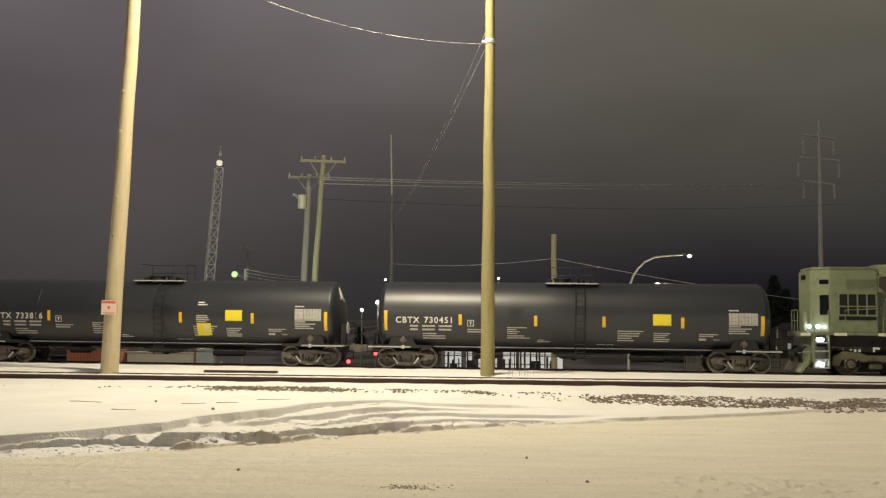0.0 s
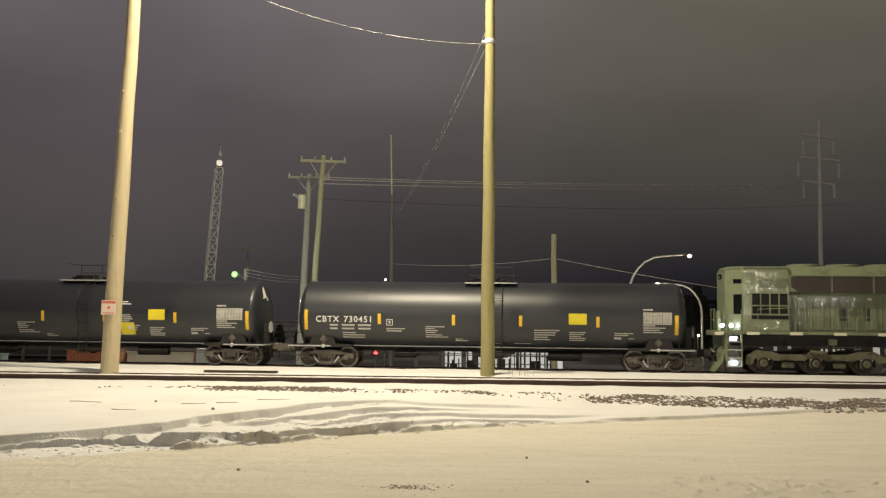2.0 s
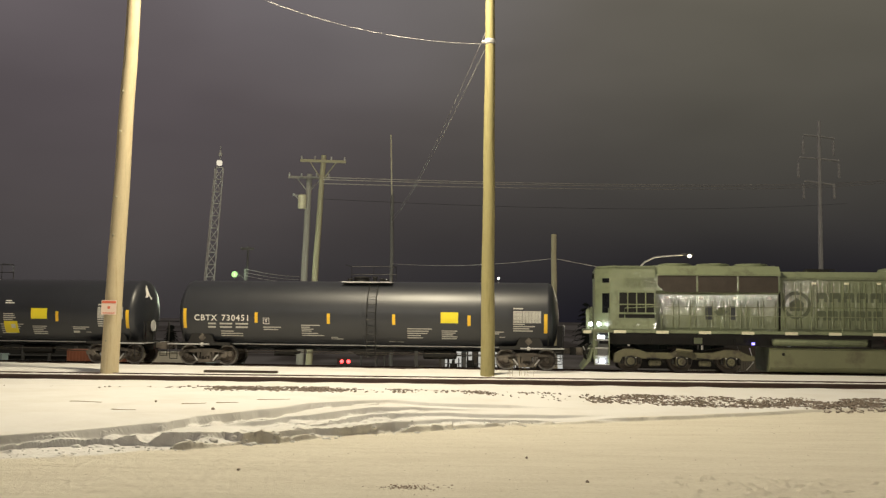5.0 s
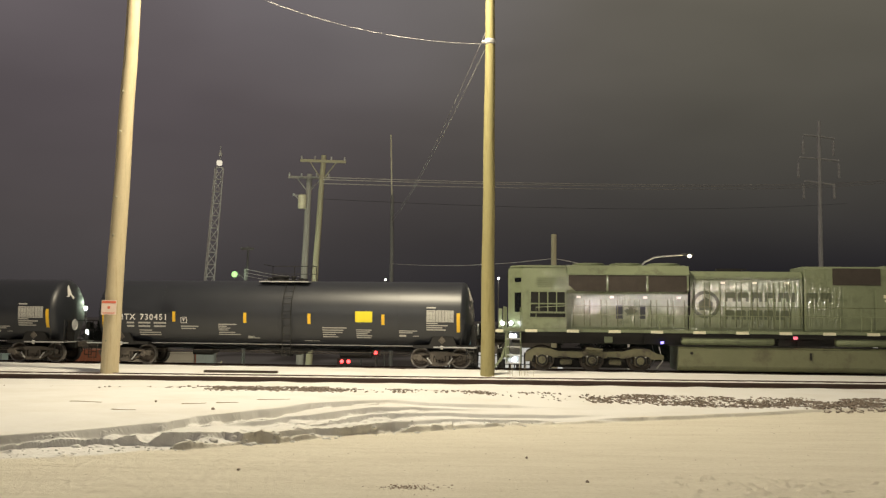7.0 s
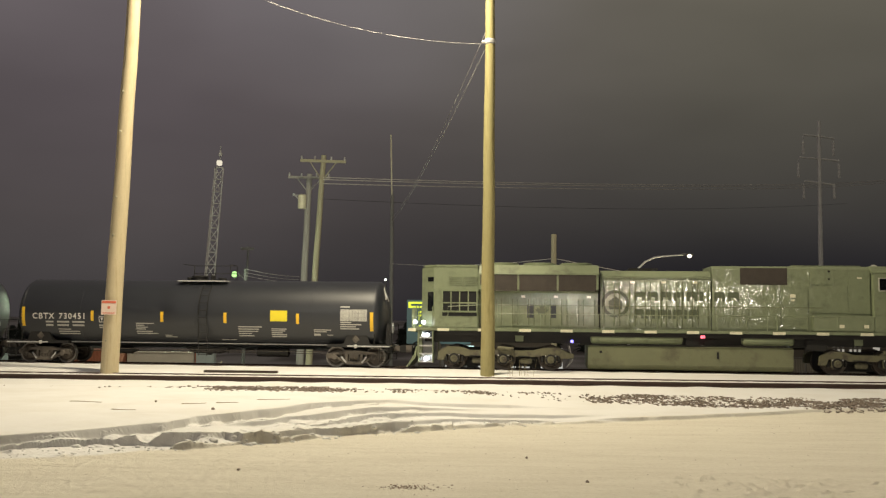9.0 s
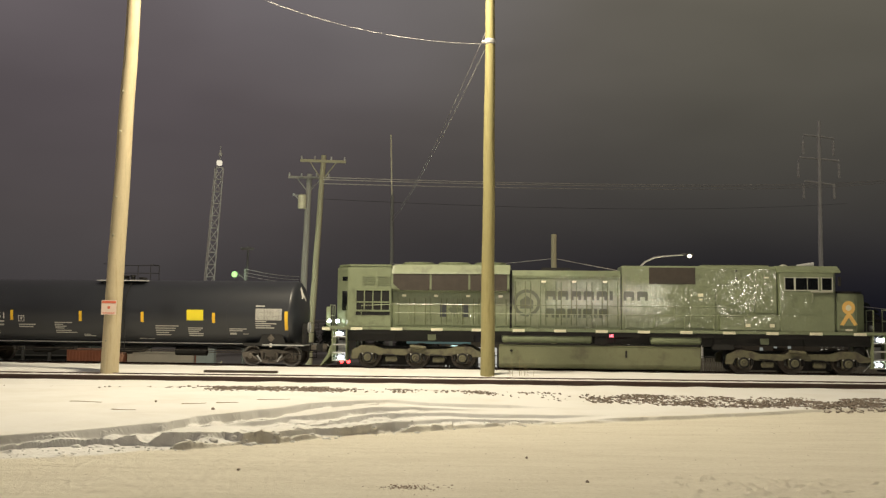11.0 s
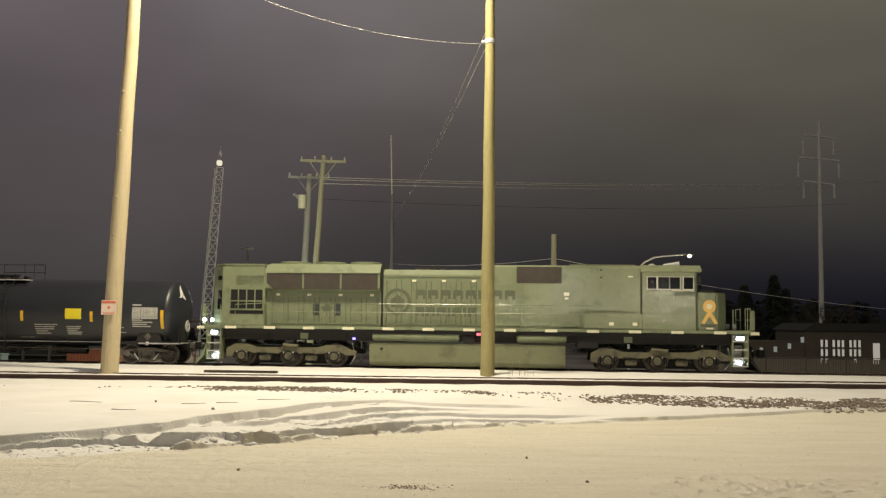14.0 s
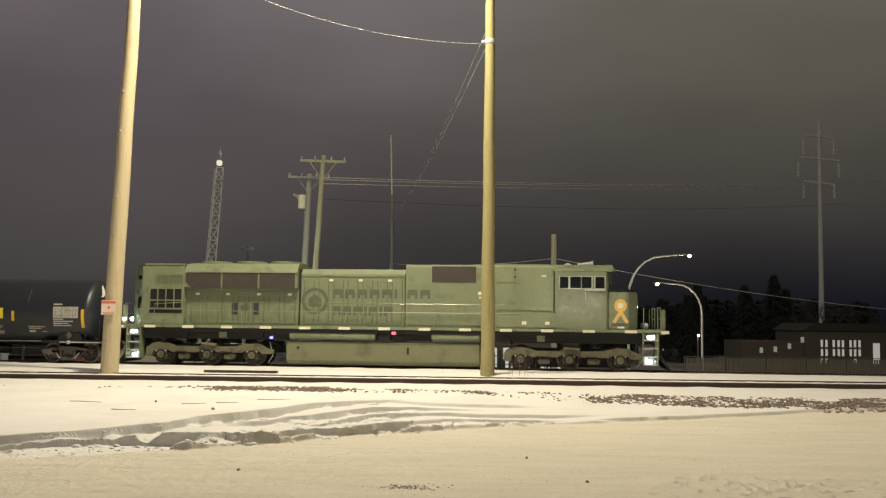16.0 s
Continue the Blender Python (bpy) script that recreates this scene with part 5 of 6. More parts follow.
        for k in range(5):
            y = (-0.9, -0.7, -0.5, 0.5, 0.8)[k]
            part("air_hose", tube(bmesh.new(), [(L(s), y, 1.2), (L(s) + way * 0.18, y, 1.1), (L(s) + way * 0.25, y, 0.75), (L(s) + way * 0.2, y + 0.1, 0.5)], 0.03, 6), M_UNDER, pil)
        for side in (-1, 1):
            x0 = L(s) - way * 0.72
            st = part("step_well", boxed(*sorted((x0 - way * 0.04, x0 + way * 0.0)), *sorted((side * 0.95, side * 1.5)), 0.30, 1.70), F, loco, "boarding steps")
            part("step_well_side", boxed(*sorted((L(s) - way * 0.14, L(s) - way * 0.10)), *sorted((side * 0.95, side * 1.5)), 0.30, 1.70), F, st)
            for z in (0.30, 0.65, 1.0, 1.35):
                part("tread", boxed(*sorted((x0, L(s) - way * 0.14)), *sorted((side * 1.0, side * 1.5)), z, z + 0.05), M_STEEL, st, "worn bright step tread")
            # steel back plate kept pale to look lit by the step lights
            part("step_back", boxed(*sorted((x0, L(s) - way * 0.14)), *sorted((side * 0.93, side * 0.96)), 0.30, 1.70), M_STEEL, st)
            for z, wide, tall in ((0.40, 0.20, 0.13), (1.44, 0.34, 0.13)):
                part("step_light", boxed(*sorted((x0 + way * 0.16, x0 + way * (0.16 + wide))), *sorted((side * 1.30, side * 1.36)), z, z + tall), G_STEP, st, "bright white step light", bevel=0.02)
            bm = bmesh.new()
            for x in (x0, L(s) - way * 0.12):
                tube(bm, [(x, side * 1.48, 1.2), (x, side * 1.50, 2.75)], 0.018, 6)
            part("step_railing", bm, F, st)
        bm = bmesh.new()
        for y in (-1.45, -0.5, 0.5, 1.45):
            tube(bm, [(L(s) + way * 0.0, y, 1.83), (L(s) + way * 0.0, y, 2.78)], 0.022, 6)
        for a, b in ((-1.45, -0.5), (0.5, 1.45)):
            tube(bm, [(L(s), a, 2.78), (L(s), b, 2.78)], 0.022, 6)
            tube(bm, [(L(s), a, 2.3), (L(s), b, 2.3)], 0.018, 6)
        part("end_railing", bm, F, loco, "end safety railing")
        part("anticlimber", boxed(*sorted((L(s), L(s) + way * 0.28)), -1.2, 1.2, 1.62, 1.84), F, loco, bevel=0.02)
        part("end_reflector", boxed(*sorted((L(s) + way * 0.02, L(s) + way * 0.36)), -1.5, -1.2, 1.66, 1.78), M_REFLECT, loco)
        part("end_post", boxed(*sorted((L(s) + way * 0.08, L(s) + way * 0.24)), -1.25, -1.05, 1.84, 2.7), F, loco, bevel=0.03)
    for s in (12.50, 12.86):
        part("marker_light", ball(bmesh.new(), (L(s), -1.42, 2.06), 0.085), G_STEP, loco, "bright white marker light")
    # walkway railing
    for side in (-1, 1):
        for s in [15.5 + k * 1.25 for k in range(13)]:
            part("railing_post", tube(bmesh.new(), [(L(s), side * 1.49, 1.83), (L(s), side * 1.49, 2.46)], 0.018, 6), F, loco)
        part("railing", tube(bmesh.new(), [(L(15.45), side * 1.49, 2.46), (L(30.6), side * 1.49, 2.46)], 0.018, 6), F, loco, "long walkway handrail")
        part("railing", tube(bmesh.new(), [(L(13.95), side * 1.53, 2.3), (L(13.95), side * 1.53, 2.76), (L(15.42), side * 1.53, 2.84)], 0.022, 6), F, loco)
        part("handrail", tube(bmesh.new(), [(L(15.5), side * 1.50, 2.84), (L(29.9), side * 1.50, 2.84)], 0.017, 6), M_GLOSS, loco, "glossy upper handrail")
        for s in [16.1 + k * 2.3 for k in range(6)]:
            part("handrail_post", tube(bmesh.new(), [(L(s), side * 1.50, 1.83), (L(s), side * 1.50, 2.84)], 0.014, 6), F, loco)
    # fuel tank, reservoirs, pipes
    tank = [(-1.32, 0.28), (-1.18, 0.12), (-0.9, 0.08), (0.9, 0.08), (1.18, 0.12), (1.32, 0.28), (1.38, 1.06), (1.25, 1.12), (-1.25, 1.12), (-1.38, 1.06)]
    ft = part("fuel_tank", prism(bmesh.new(), tank, "x", L(20.05), L(28.7)), M_FUEL, loco, "long patchy olive fuel tank, darkened for the overhang's shade", bevel=0.03)
    for s in (22.0, 24.4, 26.6):
        part("tank_weld", prism(bmesh.new(), [(y * 1.004, (z - 0.6) * 1.004 + 0.6) for y, z in tank], "x", L(s), L(s) + 0.02), M_FUEL, ft)
    part("filler_cap", lathe(bmesh.new(), [(-1.36, 0.06), (-1.42, 0.06), (-1.425, 0.01)], "y", (L(20.6), 0, 0.86), 12), M_UNDER, ft)
    part("sight_glass", boxed(L(25.5), L(25.58), -1.40, -1.36, 0.62, 0.92), M_UNDER, ft)
    for side in (-1, 1):
        for a, b in ((20.15, 24.1), (26.55, 28.75)):
            bm = lathe(bmesh.new(), [(L(a), 0.03), (L(a) + 0.03, 0.15), (L(a) + 0.10, 0.205), (L(b) - 0.10, 0.205), (L(b) - 0.03, 0.15), (L(b), 0.03)], "x", (0, side * 1.22, 1.41), 20)
            part("air_reservoir", bm, F, loco, "olive cylindrical air reservoir", smooth=True)
        part("valve_block", boxed(L(24.2), L(24.75), *sorted((side * 1.1, side * 1.35)), 1.18, 1.5), M_UNDER, loco, bevel=0.03)
        part("valve_block", boxed(L(25.0), L(25.7), *sorted((side * 1.05, side * 1.3)), 1.2, 1.45), M_UNDER, loco, bevel=0.03)
        part("pipe", tube(bmesh.new(), [(L(19.6), side * 1.40, 1.17), (L(24.2), side * 1.40, 1.16), (L(29.2), side * 1.40, 1.17)], 0.022, 6), M_UNDER, loco)
        for s in (15.1, 16.9, 18.6, 31.2, 33.0):
            part("frame_bracket", boxed(L(s), L(s) + 0.36, *sorted((side * 1.22, side * 1.30)), 1.26, 1.56), F if s in (16.9, 31.2) else M_UNDER, loco, bevel=0.02)
        part("sand_box", boxed(L(29.2), L(30.1), *sorted((side * 1.0, side * 1.3)), 1.0, 1.52), M_UNDER, loco, bevel=0.04)
    part("red_marker", boxed(L(24.82), L(25.0), -1.44, -1.38, 1.50, 1.62), G_ROSE, loco, "glowing red marker")
    part("blue_marker", boxed(L(19.3), L(19.42), -1.40, -1.34, 1.24, 1.34), G_BLUE, loco, "small glowing blue marker")
    loco_truck(loco, [L(s) for s in (14.22, 16.38, 18.45)])
    loco_truck(loco, [L(s) for s in (30.50, 32.61, 34.80)])
    return loco

tank_a = tank_car("730451", False)
tank_b = tank_car("733816", True)
tagged(tank_b, "black tank car with a second yellow placard low on its side")
tank_b.matrix_basis = TRAIN_BASE @ pose(TANK_MID - 18.90, 0, 0)
loco = locomotive()


# ---- poles and wires near the tracks ----------------------------------
def round_pole(name, foot, top, r0, r1, mat, label, category="utility pole", group=""):
    foot, top = Vector(foot), Vector(top)
    t = thing(name, Matrix.Translation(foot), label, category, group)
    d = top - foot
    bm = bmesh.new()
    pts = []
    for i in range(13):
        k = i / 12
        pts.append(d * k + Vector((0.012 * math.sin(i * 1.7), 0.01 * math.cos(i * 2.3), -0.5 if i == 0 else 0)))
    tube(bm, pts, r0, 20, r1)
    part("shaft", bm, mat, t, smooth=True)
    return t


pole_a = round_pole("utility_pole", (-12.93, 36.5, 0.03), (-12.36, 36.5, 18.3), 0.345, 0.24, M_POLE, "pale leaning wooden utility pole with a warning sign", group="poles between the tracks")
sign = part("warning_sign", boxed(-0.24, 0.34, -0.42, -0.40, 2.20, 2.76), M_SIGN, pole_a, "pale warning sign with red print", bevel=0.004)
part("sign_bar", boxed(-0.22, 0.32, -0.426, -0.4205, 2.64, 2.73), M_SIGNRED, sign)
part("sign_bar", boxed(-0.18, 0.28, -0.426, -0.4205, 2.25, 2.28), M_SIGNRED, sign)
part("sign_bar", boxed(-0.0, 0.10, -0.426, -0.4205, 2.43, 2.53), M_SIGNRED, sign)
part("sign_bracket", boxed(-0.05, 0.15, -0.40, -0.28, 2.30, 2.66), M_OLDPOLE, pole_a, "wooden sign block", bevel=0.01)
for z in (1.2, 5.3, 6.8, 9.4, 11.0):
    part("pole_hardware", lathe(bmesh.new(), [(-0.34, 0.03), (-0.32, 0.05), (-0.25, 0.05)], "y", (0.03 * z - 0.08, 0, z), 8), M_OLDPOLE, pole_a)
pole_b = round_pole("utility_pole", (1.78, 36.6, 0.12), (1.80, 36.6, 17.5), 0.28, 0.17, M_POLE_GREEN, "straight greenish wooden utility pole beside the track", group="poles between the tracks")
part("guy_clamp", lathe(bmesh.new(), [(13.05, 0.20), (13.10, 0.225), (13.22, 0.225), (13.27, 0.20)], "z", (0.01, 0, 0), 16), M_STEEL, pole_b, "steel clamp")
part("insulator", ball(bmesh.new(), (-0.26, -0.05, 13.15), 0.07), M_WHITE, pole_b)


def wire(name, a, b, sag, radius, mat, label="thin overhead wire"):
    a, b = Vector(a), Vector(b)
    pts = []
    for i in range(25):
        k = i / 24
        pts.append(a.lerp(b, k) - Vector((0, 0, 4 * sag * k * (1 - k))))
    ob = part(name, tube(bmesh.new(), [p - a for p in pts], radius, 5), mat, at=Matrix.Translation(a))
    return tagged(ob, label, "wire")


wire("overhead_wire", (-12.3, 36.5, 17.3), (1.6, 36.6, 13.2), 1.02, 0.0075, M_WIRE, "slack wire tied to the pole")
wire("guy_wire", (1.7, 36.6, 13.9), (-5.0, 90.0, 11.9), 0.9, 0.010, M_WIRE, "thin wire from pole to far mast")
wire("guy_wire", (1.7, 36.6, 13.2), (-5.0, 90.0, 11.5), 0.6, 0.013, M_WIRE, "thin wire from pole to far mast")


# ---- far poles, lamps and masts ---------------------------------------
LOW = -2.5


def lattice_tower():
    t = thing("lattice_tower", pose(-24.42, 95, LOW), "slim lattice mast with a white lamp on top", "tower")
    h = 20.0
    half = 0.58

    def leg(k, z):
        a = k * 2 * math.pi / 3 + 0.4
        r = half * 1.15 * (1 - 0.24 * z / h)
        return Vector((r * math.cos(a) + 0.0615 * z, r * math.sin(a), z))
    for k in range(3):
        part("leg", tube(bmesh.new(), [leg(k, 0), leg(k, h)], 0.065, 6), M_HAZED, t)
    n = 16
    for i in range(n):
        z0, z1 = h * i / n, h * (i + 1) / n
        for k in range(3):
            part("brace", tube(bmesh.new(), [leg(k, z0), leg((k + 1) % 3, z1)], 0.04, 5), M_HAZED, t)
            part("rung", tube(bmesh.new(), [leg(k, z1), leg((k + 1) % 3, z1)], 0.04, 5), M_HAZED, t)
    part("lamp_head", boxed(1.08, 1.58, -0.25, 0.25, h + 0.2, h + 0.72), glow("tower_lamp_glow", (1.0, 0.9, 0.70), 0.85), t, "pale glowing lamp box", bevel=0.06)
    part("lightning_rod", tube(bmesh.new(), [(1.36, 0, h + 0.7), (1.42, 0, h + 2.2)], 0.05, 6), M_STEEL, t)
    part("beacon", lathe(bmesh.new(), [(h + 1.2, 0.2), (h + 1.45, 0.2), (h + 1.6, 0.1), (h + 1.8, 0.05)], "z", (1.40, 0, 0), 10), M_HAZED, t)


lattice_tower()


def crossarm_pole(foot, top, arms, transformer, mat, r, label):
    t = round_pole("utility_pole", foot, top, r, r * 0.72, mat, label, group="poles beyond the train")
    d = Vector(top) - Vector(foot)
    for z, length, drop in arms:
        p = d * (z / d.z)
        bm = boxed(-length / 2, length / 2, -0.28, -0.12, -0.11, 0.11)
        arm = part("crossarm", bm, mat, t, "wooden crossarm", at=Matrix.Translation(p) @ pose(0, 0, 0, 0, 1.4, 0))
        for x in (-0.47, -0.18, 0.18, 0.47):
            part("insulator", lathe(bmesh.new(), [(0.1, 0.05), (0.22, 0.09), (0.26, 0.05), (0.34, 0.08), (0.40, 0.03)], "z", (x * length, -0.2, 0), 10), M_STEEL, arm)
        for sgn in (-1, 1):
            part("arm_brace", tube(bmesh.new(), [(sgn * length * 0.28, -0.15, -0.1), (0, -0.15, -drop)], 0.05, 6), mat, arm)
    if transformer:
        p = d * (transformer / d.z)
        part("transformer", lathe(bmesh.new(), [(-0.6, 0.05), (-0.58, 0.34), (0.55, 0.36), (0.66, 0.2), (0.68, 0.05)], "z", (p.x - 0.45, -0.45, p.z), 16), M_REFLECT, t, "pale cylindrical transformer", smooth=True)
        part("cutout", tube(bmesh.new(), [(p.x - 1.25, -0.2, p.z + 0.75), (p.x - 0.8, -0.2, p.z + 0.3)], 0.07, 6), M_STEEL, t)
        part("cutout_arm", tube(bmesh.new(), [(p.x - 1.3, -0.2, p.z + 0.6), (p.x, -0.1, p.z + 0.7)], 0.05, 6), M_STEEL, t)
    return t


crossarm_pole((-10.7, 75, LOW), (-9.77, 75, 15.35), [(17.35, 3.7, 1.6)], 0, M_OLDPOLE, 0.29, "weathered wooden pole with a braced crossarm")
crossarm_pole((-12.15, 80, LOW), (-11.62, 80, 14.6), [(16.75, 3.6, 1.3)], 14.6, M_GREYPOLE, 0.34, "old wooden pole with a transformer and crossarm")
far_pole = round_pole("utility_pole", (8.4, 70, LOW), (8.34, 70, 8.66), 0.24, 0.20, M_OLDPOLE, "plain weathered wooden pole", group="poles beyond the train")
mast = round_pole("radio_mast", (-4.9, 90, LOW), (-5.0, 90, 14.2), 0.2, 0.17, M_MAST, "thin grey radio mast with a pale whip antenna", "mast")
part("whip_antenna", tube(bmesh.new(), [(-0.12, 0, 16.6), (-0.3, 0, 22.6)], 0.07, 6), M_REFLECT, mast, "pale whip antenna")


def transmission_pole():
    t = round_pole("transmission_pole", (52.75, 130, -3.2), (52.91, 130, 30.7), 0.38, 0.22, M_HAZED, "tall steel transmission pole with three crossarms", "transmission pole")
    for z, half, hang in ((31.7, 2.05, 2.6), (28.5, 2.75, 2.6), (25.1, 2.05, 2.0)):
        arm = part("crossarm", tube(bmesh.new(), [(-half, 0, z + 0.2), (0.1, 0, z), (half + 0.2, 0, z - 0.3)], 0.14, 6), M_HAZED, t)
        for sgn in (-1, 1):
            x = sgn * (half + 0.1)
            part("insulator_string", lathe(bmesh.new(), [(z - 0.9 - hang * 0.7 - 0.25 * k, (0.12, 0.2)[k % 2]) for k in range(0, -9, -1)], "z", (x, 0, 0), 8), M_HAZED, arm, "hanging insulator string")
            part("hanger", tube(bmesh.new(), [(x, 0, z), (x, 0, z - 1.2)], 0.05, 5), M_HAZED, arm)
    return t


transmission_pole()


def street_lamp(foot, height, reach, label, power=60):
    """A curved-arm street lamp; reach is signed along x."""
    t = thing("street_lamp", Matrix.Translation(foot), label, "street lamp", "street lamps beyond the tracks")
    k = abs(reach)
    s = 1 if reach > 0 else -1
    bm = tube(bmesh.new(), [(0, 0, 0), (0, 0, height - k * 0.75)] + [(s * k * 0.75 * (1 - math.cos(a)) * 0.8, 0, height - k * 0.75 + k * 0.72 * math.sin(a)) for a in [radians(d) for d in range(15, 91, 15)]]
              + [(reach * 0.95, 0, height)], 0.095, 10, 0.05)
    part("post", bm, M_STEEL, t, "curved galvanised post", smooth=True)
    head = part("lamp_head", prism(bmesh.new(), [(reach * 0.93, height + 0.10), (reach * 0.95 + s * 0.75, height + 0.06), (reach * 0.95 + s * 0.72, height - 0.05), (reach * 0.93, height - 0.03)], "y", -0.16, 0.16), M_DARKSTEEL, t, bevel=0.02)
    part("lens", ball(bmesh.new(), (reach * 0.95 + s * 0.45, -0.1, height - 0.08), 0.125), G_STREET, head, "glowing warm lens")
    return t


street_lamp((12.95, 65, LOW), 9.35, 4.0, "curved street lamp with a glowing warm head")
street_lamp((20.0, 72, LOW), 7.65, -3.15, "curved street lamp with a bright head")


def small_light(at, r, mat, label, foot=None):
    """A lamp on a thin post."""
    x, y, z = at
    t = thing("yard_light", pose(x, y, foot if foot is not None else LOW), label, "lamp", "yard lights beyond the train")
    h = z - (foot if foot is not None else LOW)
    part("post", tube(bmesh.new(), [(0, 0.12, 0), (0, 0.12, h + 0.1)], 0.06, 6), M_DARKSTEEL, t)
    part("lens", ball(bmesh.new(), (0, -0.05, h), r), mat, t, "glowing lens")
    return t


# ---- small lights and things beyond the train -------------------------
for at, r, mat, label in (((4.8, 80, 5.75), 0.055, G_WHITE, "small white yard light"),
                          ((5.62, 78, 5.2), 0.09, G_STREET, "bright warm yard light"), ((2.05, 80, 4.65), 0.10, G_WHITE, "bright white yard light"),
                          ((-6.45, 75, 2.85), 0.11, G_WHITE, "small white yard light"), ((-5.2, 75, 3.5), 0.13, G_WHITE, "small white yard light"),
                          ((-4.65, 76, 5.35), 0.06, G_WHITE, "small white yard light"), ((-29.0, 76, 2.75), 0.15, G_WHITE, "plain white yard light on post"),
                          ((-29.0, 76.5, 0.85), 0.16, G_WHITE, "plain white yard light on post"), ((-25.7, 76, 2.2), 0.10, G_STREET, "small warm yard light on post"),
                          ((-31.2, 76, 1.05), 0.13, G_ORANGE, "small orange yard light on post"), ((21.9, 80, 1.05), 0.10, G_STREET, "small warm low light on post")):
    small_light(at, r, mat, label)
# fixed red lights; the lower pair stands in for passing tail lights
for at in ((-6.39, 60, -0.57), (-4.23, 60, -0.01)):
    t = small_light(at, 0.12, G_RED, "red light low beside the track", -1.9)
    part("hood", boxed(-0.3, 0.3, 0.0, 0.2, at[2] + 1.9 - 0.2, at[2] + 1.9 + 0.2), M_UNDER, t)
    if at[2] < -0.3:
        part("second_lens", ball(bmesh.new(), (0.42, -0.05, 1.33), 0.12), G_RED, t)
post = thing("yard_pole", pose(-14.95, 70.3, LOW), "thin pole with a greenish glowing floodlight", "pole")
part("flood_arm", tube(bmesh.new(), [(0, 0, 7.6), (-0.5, -0.1, 7.95)], 0.04, 6), M_DARKSTEEL, post)
part("flood_housing", prism(bmesh.new(), [(-0.98, 7.72), (-0.42, 7.72), (-0.5, 8.12), (-0.9, 8.12)], "y", -0.28, 0.12), M_DARKSTEEL, post, "dark floodlight housing", bevel=0.03)
part("flood_lens", ball(bmesh.new(), (-0.68, -0.36, 7.88), 0.23), G_GREENL, post, "greenish glowing lens")
part("shaft", tube(bmesh.new(), [(0, 0, 0), (0.05, 0, 8.3)], 0.09, 8), M_DARKSTEEL, post)
post = thing("yard_pole", pose(-16.45, 78, LOW), "dark pole with small crossarm", "pole")
part("shaft", tube(bmesh.new(), [(0, 0, 0), (0.1, 0, 10.6)], 0.08, 8), M_DARKSTEEL, post)
part("crossarm", boxed(-0.5, 0.6, -0.08, 0.08, 10.3, 10.5), M_DARKSTEEL, post)


def billboard():
    t = thing("billboard", pose(0.3, 62, LOW), "teal billboard with yellow-green lettering", "billboard")
    part("panel", boxed(-2.65, 1.60, 0, 0.25, 3.05, 5.95), M_TEAL, t, "teal printed face", bevel=0.02)
    for x in (-2.0, -0.2, 1.2):
        part("post", boxed(x - 0.12, x + 0.12, 0.26, 0.5, 0, 5.4), M_DARKSTEEL, t)
    for words, x, z in (("FIX OUR", -1.92, 4.62), ("ROADS!", -1.92, 3.72)):
        bm = lettering(words, 0.84, 1.05)
        for v in bm.verts:
            v.co = (x + v.co.x * 0.82, -0.01, z + v.co.y)
        part("lettering", bm, M_GLOWTEXT, t, "yellow-green block letters")
    tag = part("tag", boxed(-2.55, -1.35, -0.06, -0.02, 5.42, 5.82), M_GLOWTEXT, t, "tilted yellow-green tag")
    part("tag_bar", boxed(-2.4, -1.5, -0.068, -0.0605, 5.55, 5.69), M_TEAL, tag)
    part("flood_strip", boxed(0.3, 1.8, -0.5, -0.3, 2.72, 2.98), glow("cool_flood_glow", (0.65, 0.95, 0.9), 1.2), t, "cool glowing flood strip")
    return t


billboard()


def lit_shop():
    t = thing("lit_building", pose(4.2, 72, LOW), "low building with brightly lit glass front", "building")
    part("wall", boxed(-4.4, 4.2, 0.3, 6.0, 0.0, 3.2), M_HOUSEWALL, t)
    part("roof", boxed(-4.7, 4.5, -0.2, 6.2, 3.2, 3.5), M_SHED, t)
    x = -4.2
    rng = random.Random(7)
    while x < 4.0:
        w = rng.choice((0.35, 0.5, 0.9, 1.3))
        part("shop_window", boxed(x, x + w, 0.2, 0.28, 0.75, 2.55), G_SHOP, t, "lit window")
        x += w + rng.choice((0.12, 0.25, 0.5))
    for z in (1.25, 1.9):
        part("glazing_bar", boxed(-4.3, 4.1, 0.14, 0.19, z, z + 0.07), M_DARKSTEEL, t)
    for k in range(22):
        x = -4.2 + k * 0.39 + rng.uniform(-0.1, 0.1)
        part("rack_post", boxed(x, x + rng.uniform(0.06, 0.16), -1.2, -1.0, 0, rng.uniform(1.6, 2.7)), M_SHED, t)
    for k in range(9):
        x = rng.uniform(-4.2, 3.4)
        part("stacked_load", boxed(x, x + rng.uniform(0.3, 0.9), -0.9, -0.5, 0.0, rng.uniform(0.9, 1.7)), M_SHED, t, bevel=0.03)


lit_shop()


